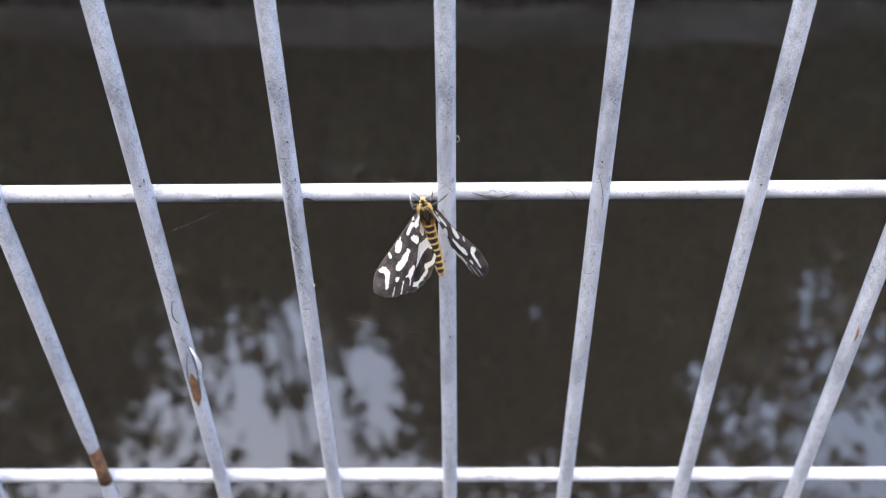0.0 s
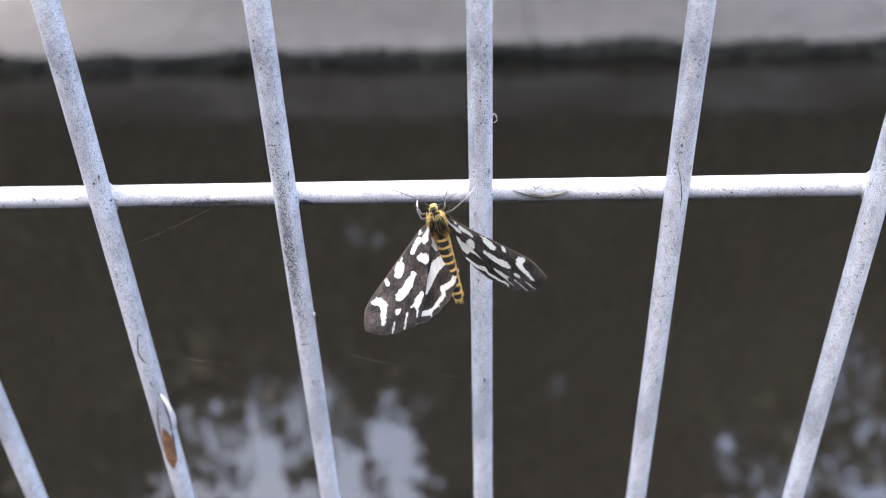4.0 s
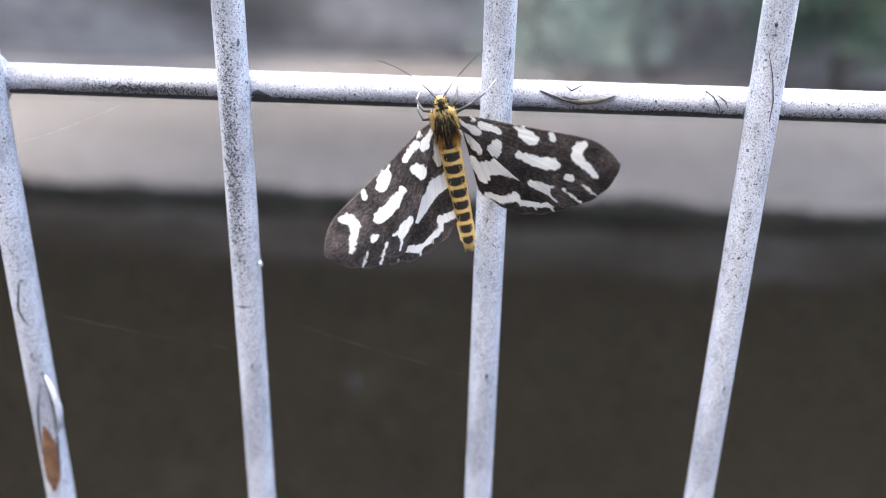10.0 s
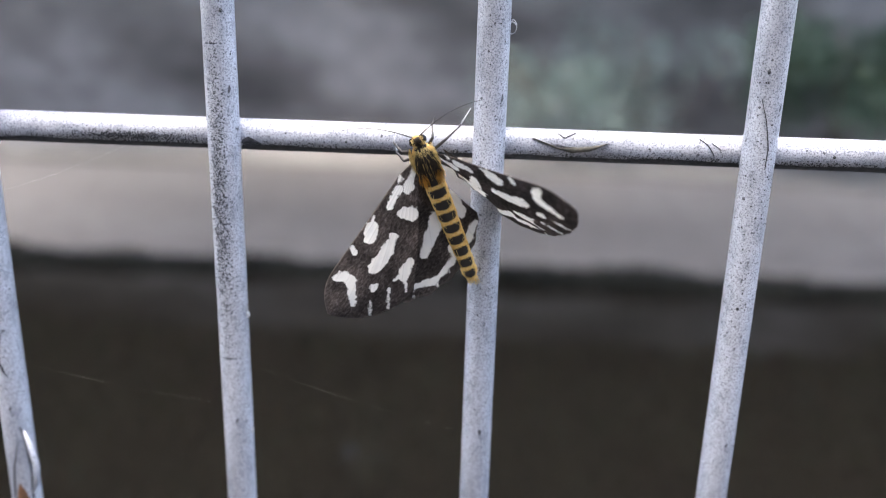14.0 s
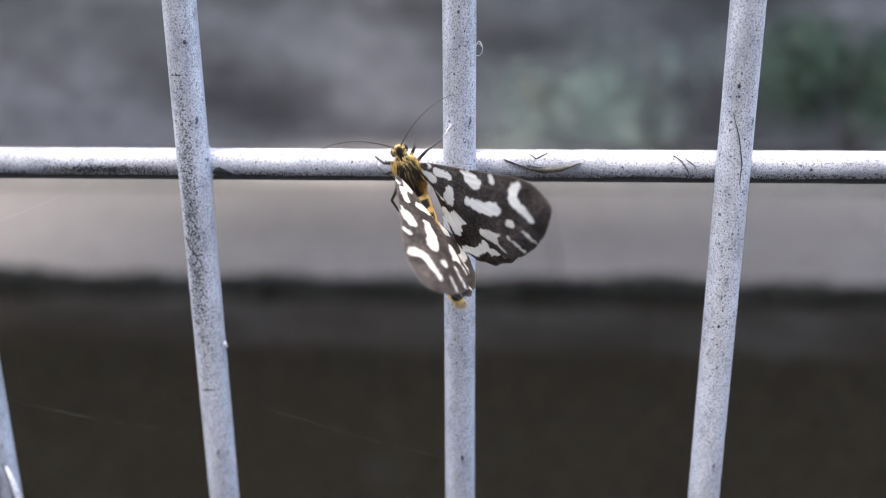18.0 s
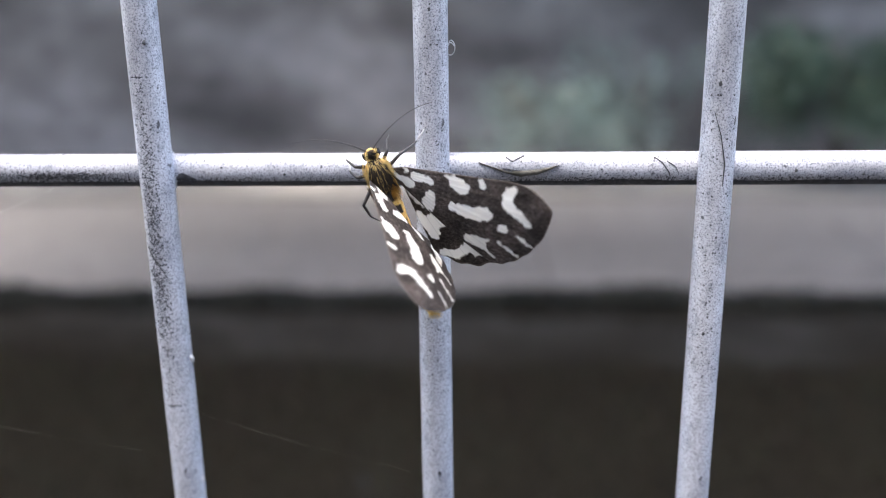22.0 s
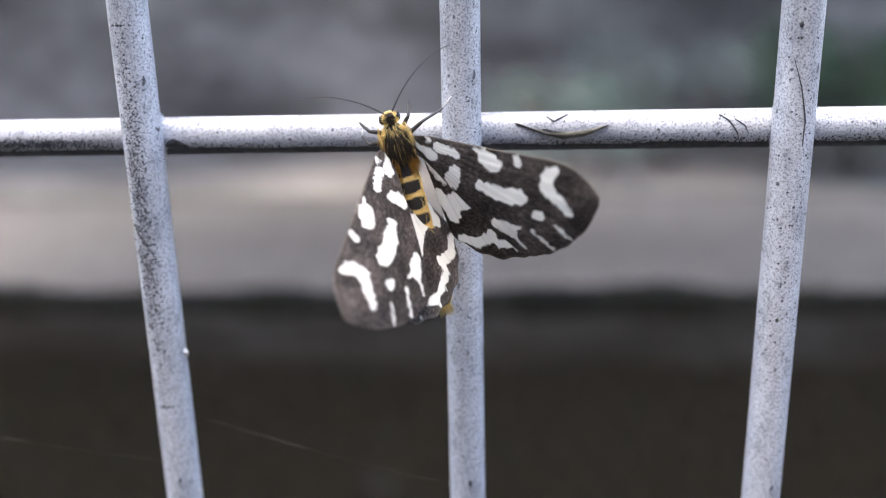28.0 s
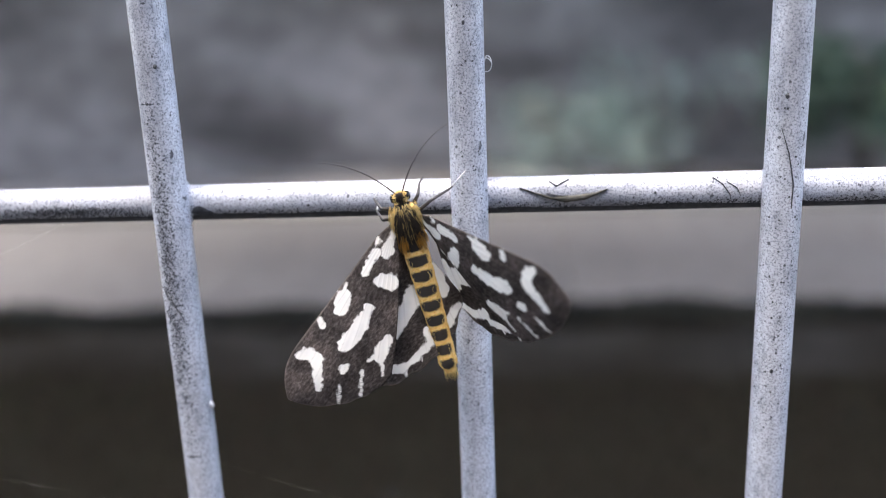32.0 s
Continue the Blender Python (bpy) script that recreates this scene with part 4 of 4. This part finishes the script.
MOTH_ROWS = [
    (0, -6.08, -6.09, 895.35, 0.04, -10.52, 2.58),
    (1, -10.34, -5.98, 892.58, 1.42, -10.15, 2.9),
    (1.5, -10.28, -6.01, 893.3, 2.11, -11.41, 2.88),
    (2, -9.86, -6.09, 893.34, -0.84, -10.75, 2.57),
    (2.5, -10.09, -6.05, 893.52, 1.52, -10.54, 3.02),
    (3, -10.66, -6.01, 892.87, 2.91, -10.02, 3.02),
    (3.5, -11.27, -6.05, 892.59, 5.27, -10.52, 3.09),
    (4, -10.45, -6.11, 892.69, 3.74, -11.06, 3.34),
    (7, -9.05, -5.89, 891.22, 8.77, -9.5, 3.92),
    (7.5, -9.51, -6.15, 891.58, 13.05, -10.58, 5.22),
    (8, -10.16, -6.32, 891.31, 10.78, -12.73, 4.41),
    (8.5, -8.81, -6.12, 892.27, 0.35, -12.08, 3.06),
    (9, -8.42, -6.11, 891.49, 1.45, -11.68, 2.89),
    (9.5, -8.6, -6.15, 891.13, 3.62, -12.4, 3.4),
    (10, -8.62, -5.98, 890.97, 7.85, -12.43, 4.44),
    (10.5, -8.7, -5.98, 891.44, 3.63, -11.12, 3.08),
    (11, -7.57, -6.27, 894.18, -0.7, -8.07, 1.7),
    (11.5, -7.05, -6.32, 894.76, -2.09, -10.65, 2.91),
    (12, -6.94, -6.74, 894.91, -0.03, -10.73, 3.68),
    (12.5, -7.48, -6.2, 893.85, -0.33, -14.84, 2.95),
    (13, -8.86, -6.09, 893.1, 5.97, -18.92, 3.84),
    (13.5, -8.94, -5.99, 893.48, 7.75, -20.53, 4.84),
    (14, -9.91, -5.84, 892.72, 10.43, -21.93, 4.62),
    (14.5, -7.92, -5.96, 889.32, 1.9, -19.47, 3.92),
    (16.5, -7.84, -6.06, 894.09, -3.94, -14.39, 10.42),
    (17, -7.14, -6.34, 895.23, -8.8, -14.58, 10.99),
    (17.5, -6.53, -6.12, 896.52, -7.88, -21.87, 10.51),
    (18, -7.39, -6.09, 895.04, -4.43, -20.28, 11.14),
    (18.5, -6.8, -6.09, 895.97, -8.3, -23.03, 10.32),
    (19, -7.28, -5.86, 894.94, -3, -18.25, 11.62),
    (19.5, -7.86, -5.89, 894.76, -1.55, -20.6, 12.55),
    (20, -7.49, -5.79, 895.82, -8.02, -23.91, 10.01),
    (20.5, -8.7, -5.75, 894.25, -0.72, -16.89, 11.85),
    (21, -7.44, -5.86, 895.57, -5.63, -23.39, 10.35),
    (21.5, -6.78, -5.66, 896.13, -7.25, -21.31, 10.26),
    (22, -7.12, -5.58, 894.85, -3.45, -19.56, 11.48),
    (22.5, -6.7, -5.97, 894.97, -4.48, -24.11, 11.48),
    (23, -8.24, -5.82, 893.84, -5.51, -21.58, 11.33),
    (23.5, -7.78, -5.95, 894.52, -5.65, -21.42, 11.15),
    (24, -7.9, -6.2, 894.21, -7.5, -21.08, 10.6),
    (24.5, -8.57, -6.08, 893.86, -6.46, -19.45, 10.86),
    (25, -8.36, -5.98, 894.07, -6.29, -15.67, 10.84),
    (25.5, -7.58, -5.96, 895.26, -10.64, -21.27, 9.74),
    (27.5, -8.39, -5.6, 893.87, -3.02, -12.2, 12.35),
    (28, -8.2, -5.58, 893.58, -2.59, -14.18, 11.86),
    (28.5, -7.72, -5.62, 894.06, -6.48, -14.56, 11.71),
    (29, -7.13, -5.89, 894.72, -7.07, -16.7, 10.6),
    (29.5, -7.74, -5.79, 893.92, -8.61, -14.37, 11.8),
    (30, -7.48, -5.87, 893.72, -5.79, -16.4, 9.98),
    (31, -8.72, -5.48, 892.79, 0.2, -13.26, 6.74),
    (32, -8.64, -5.56, 892.25, 0.21, -13.07, 4.2),
]
WING_L = [
    (0, -17.29, -10.15, 57.04, -2),
    (1, -12.21, -24.07, 32.62, -2),
    (1.5, -14.5, -20.34, 51.83, -2),
    (2, -19.74, -14.62, 63.97, -2),
    (2.5, -16.75, -17.79, 58.33, -2),
    (3, -16.01, -22.05, 42.06, -2),
    (3.5, -9.83, -24.62, 28.81, -2),
    (4, -19.04, -16.88, 47.79, -2),
    (7, -6.83, -25.11, 24.19, -2),
    (7.5, -2.56, -22.42, 7.7, -2),
    (8, -2.1, -22.23, 8.28, -2),
    (8.5, -15.5, -10.78, 73.48, -2),
    (9, -11.7, -17.4, 51.18, -2),
    (9.5, -15.02, -16.04, 48.42, -2),
    (10, -12.33, -17.99, 40.26, -2),
    (10.5, -16.44, -4.63, 66.45, -2),
    (11, -13.53, -16.42, 44.77, -2),
    (11.5, -13.29, -14.93, 53.05, -2),
    (12, -16.72, -12.67, 55.99, -2),
    (12.5, -16.6, -16.28, 47.19, -2),
    (13, -12.57, -20.54, 17.02, -2),
    (13.5, -19.24, -11.63, 50.69, -2),
    (14, -12.49, -30.1, 18.84, -2),
    (14.5, -20.08, -24.19, 60.31, -4.33),
    (16.5, -22.7, -16.97, 57.61, -5.67),
    (17, -28.26, -9.88, 79.17, -6),
    (17.5, -25.0, -16.0, 92.0, -6),
    (18, -29.46, -19.98, 83.39, -6),
    (18.5, -20.36, -13.98, 94.06, -6),
    (19, -30.89, -15.31, 84.99, -6),
    (19.5, -29.2, -16.43, 75.24, -6),
    (20, -23.8, -19.33, 94.91, -6),
    (20.5, -25.5, -21.1, 70.88, -6),
    (21, -19.19, -20.14, 103.28, -6),
    (21.5, -24.35, -26.1, 101.1, -6),
    (22, -29.98, -26.11, 87.61, -6),
    (22.5, -27.54, -22.43, 85.65, -5.5),
    (23, -31.41, -24.51, 71.91, -5),
    (23.5, -32.82, -19.68, 80.26, -3.5),
    (24, -30.97, -24.33, 75.41, -2),
    (24.5, -29.74, -25.77, 68.56, -2),
    (25, -29.2, -24.15, 76.4, -2),
    (25.5, -22.5, -21.78, 94.42, -2.17),
    (27.5, -23.35, -24.57, 67.85, -2.83),
    (28, -25.62, -25.09, 63.56, -3),
    (28.5, -24.07, -23.77, 75.43, -2.75),
    (29, -29.86, -20.08, 85.63, -2.5),
    (29.5, -26.32, -26.41, 67.08, -2.25),
    (30, -24.99, -25.21, 71.87, -2),
    (31, -25.31, -27.81, 57.1, -6),
    (32, -14.41, -34.61, 22.52, -8),
]
WING_R = [
    (0, -0.74, 4.37, -61.4, -8),
    (1, 9.96, -0.14, -35.1, 3),
    (1.5, 5.8, 4.37, -50.08, 3),
    (2, 5.95, 1.7, -40.23, 3),
    (2.5, 1.43, 8.01, -56.26, 3),
    (3, 1.27, 6.02, -46.08, 3),
    (3.5, 3.75, 9.2, -51.57, 3),
    (4, 4.62, 7.98, -47.5, 3),
    (7, 2.76, 10.43, -57.69, -5),
    (7.5, 0.8, 10.92, -60.98, -4.5),
    (8, 4.83, 11.68, -65.35, 3),
    (8.5, -2.33, 12.09, -60.71, -5.5),
    (9, -1.59, 7.82, -32.57, -7),
    (9.5, 1.17, 8.72, -30.73, -7),
    (10, -1.65, 7.42, -35.4, -7),
    (10.5, 1.78, 3.26, -55.87, -4.5),
    (11, 3.23, 5.43, -35.81, 3),
    (11.5, 0.66, 5.82, -31.94, 0),
    (12, -0.83, 4.8, -38.95, 2),
    (12.5, 3.33, 2.59, -50.21, 2),
    (13, 0.66, 0.65, -53.79, 2),
    (13.5, 5.92, 4.1, -72.27, 3),
    (14, 16.26, 8.76, -55.47, 4),
    (14.5, 26.12, 15.97, -69.48, 2),
    (16.5, 0, 6.3, -42.63, -6),
    (17, -0.24, 5.83, -52.47, -8),
    (17.5, -9.41, 5.19, -37.19, -10.5),
    (18, -5.13, 12.95, -58.51, -13),
    (18.5, -7.53, 11.25, -53.09, -14.5),
    (19, -8.47, 10.06, -50.64, -16),
    (19.5, -4.84, 9.71, -57, -16.17),
    (20, -6.06, 13.24, -46.65, -16.33),
    (20.5, 3.5, 13.27, -66.39, -16.5),
    (21, 0.9, 19.46, -45.52, -16.67),
    (21.5, 5.42, 22.46, -50.29, -16.83),
    (22, -2.21, 16.71, -48.12, -17),
    (22.5, -2.47, 13.25, -50.13, -15),
    (23, 1.75, 14.31, -58.45, -13),
    (23.5, 0.07, 11.9, -56.65, -13.1),
    (24, 1.27, 14.07, -57.39, -13.2),
    (24.5, 3.43, 14.98, -60.92, -13.3),
    (25, 0.91, 16.95, -54.47, -13.4),
    (25.5, -0.52, 17.38, -43.21, -13.5),
    (27.5, -0.01, 16.71, -56.5, -13.9),
    (28, 0.18, 15.92, -50.24, -14),
    (28.5, -0.91, 17.44, -48.11, -14),
    (29, -3.6, 13.96, -46.18, -14),
    (29.5, -2.65, 17, -53.49, -14),
    (30, -2.85, 15.26, -46.61, -14),
    (31, 2.15, 16.25, -55.83, -9),
    (32, 2.61, 16.38, -53.54, -5),
]

# how far each antenna leans from the body's axis
ANTENNA_L = [(0, 40), (4, 50), (7, 38), (9, 42), (12, 58), (13, 64), (14, 66), (17, 72), (19, 72), (20, 78), (21, 88), (22, 66), (23, 50), (24, 62), (25, 40), (28, 68), (29, 64), (30, 74), (31, 62), (32, 56)]
ANTENNA_R = [(0, 42), (4, 44), (7, 40), (9, 42), (12, 62), (13, 84), (14, 84), (17, 60), (19, 80), (20, 58), (21, 34), (22, 76), (23, 36), (24, 34), (25, 58), (28, 60), (29, 62), (30, 66), (31, 52), (32, 52)]


def motions():
    walk(moth, [(t, pose(x * MM, y * MM, z * MM, a, b, c)) for t, x, y, z, a, b, c in MOTH_ROWS])
    rx, ry, rz = (v * MM for v in WING_ROOT)
    for s, side, rows in ((-1, "L", WING_L), (1, "R", WING_R)):
        fore, hind = wings[side]
        walk(fore, [(t, pose(s * rx, ry, rz, a, b, c)) for t, a, b, c, fold in rows])
        # the hindwing lies behind the forewing and the body, turned by its fold
        walk(hind, [(t, pose(s * rx, ry, rz, a, b, c) @ pose(0, 0.0021, -0.001, 4, s * fold, 0)) for t, a, b, c, fold in rows])
    for s, rows in ((-1, ANTENNA_L), (1, ANTENNA_R)):
        walk(antennae[s], [(t, pose(s * 0.6 * MM, -0.4 * MM, 9.4 * MM, min(10.0 if s < 0 else 45.0, max(0.0, 15 * (12 - t))), s * (a - 45), 0)) for t, a in rows])


build_ground()

# a solid low belt of foliage, then taller crowns with open sky between them
FAR = "trees on the far bank"
DENSE = "tall broadleaf tree with dense dark green crown"
LEFT_SKY = (-4.6, 9.6, WATER + 10.9, 1.1, 4.0, 3.2)
RIGHT_SKY = (6.3, 10.0, WATER + 9.1, 2.2, 4.5, 3.6)
for tx, th, seed, tall in ((-13.0, 8.5, 31, 1), (-9.0, 9.5, 32, 1), (-5.8, 9.5, 33, 1), (-3.6, 6.0, 34, 0), (0.0, 10.5, 35, 1), (2.6, 10.0, 36, 1), (4.6, 9.5, 40, 1), (6.8, 6.2, 37, 0), (8.8, 9.0, 38, 1), (12.8, 9.0, 39, 1)):
    rng = random.Random(seed)
    puffs = [(rng.uniform(-1.9, 1.9), rng.uniform(-2.0, 0.6), rng.uniform(3.7, 6.9), rng.uniform(1.1, 1.5)) for _ in range(16)]
    puffs += [(px, rng.uniform(0.6, 1.4), pz, 1.25) for px in (-2.4, -1.2, 0, 1.2, 2.4) for pz in (2.0, 2.9, 4.0, 5.2)]
    if tall:
        puffs += [(rng.uniform(-1.5, 1.5), rng.uniform(-3.4, 0.6), rng.uniform(5.4, th + 0.6), rng.uniform(0.9, 1.3)) for _ in range(24 if seed in (35, 36) else 20)]
    else:
        puffs += [(rng.uniform(-1.9, 1.9), rng.uniform(-2.6, 0.6), rng.uniform(7.4, 11), rng.uniform(0.2, 0.45)) for _ in range(34)]
    build_tree(tx, 12.4, th, seed, puffs, 0.28, 30000 if tall else 22000, DENSE, FAR, -0.1, (LEFT_SKY, RIGHT_SKY))
# added canopy over the canal, out of direct view, that shades the far apron
rng = random.Random(60)
build_tree(-3.6, -3.0, 9.5, 61, [(rng.uniform(-2.5, 9), rng.uniform(6.2, 10.4), rng.uniform(7.4, 9.6), rng.uniform(1.0, 1.5)) for _ in range(44)], 0.26, 16000, "broadleaf tree added overhead, out of direct view, to shade the far apron", "trees beside the path", 0.12)
build_shrub(1.0, 9.2, 1.7, 1.15, 11, M_SHRUB, "low pale green shrub on the far bank")
build_shrub(2.0, 9.9, 1.8, 1.6, 12, M_SHRUB, "loose pale green shrub before the grey wall")
build_shrub(3.9, 9.4, 1.8, 1.7, 13, M_HEDGE, "dense dark green shrub before the grey wall", 2600, 0.12)
build_shrub(5.6, 9.2, 1.8, 1.9, 14, M_HEDGE, "dense dark green shrub before the grey wall", 2600, 0.12)
fence = build_fence()
build_threads()
moth, wings, antennae = build_moth()
cam.data.dof.focus_object = moth
motions()
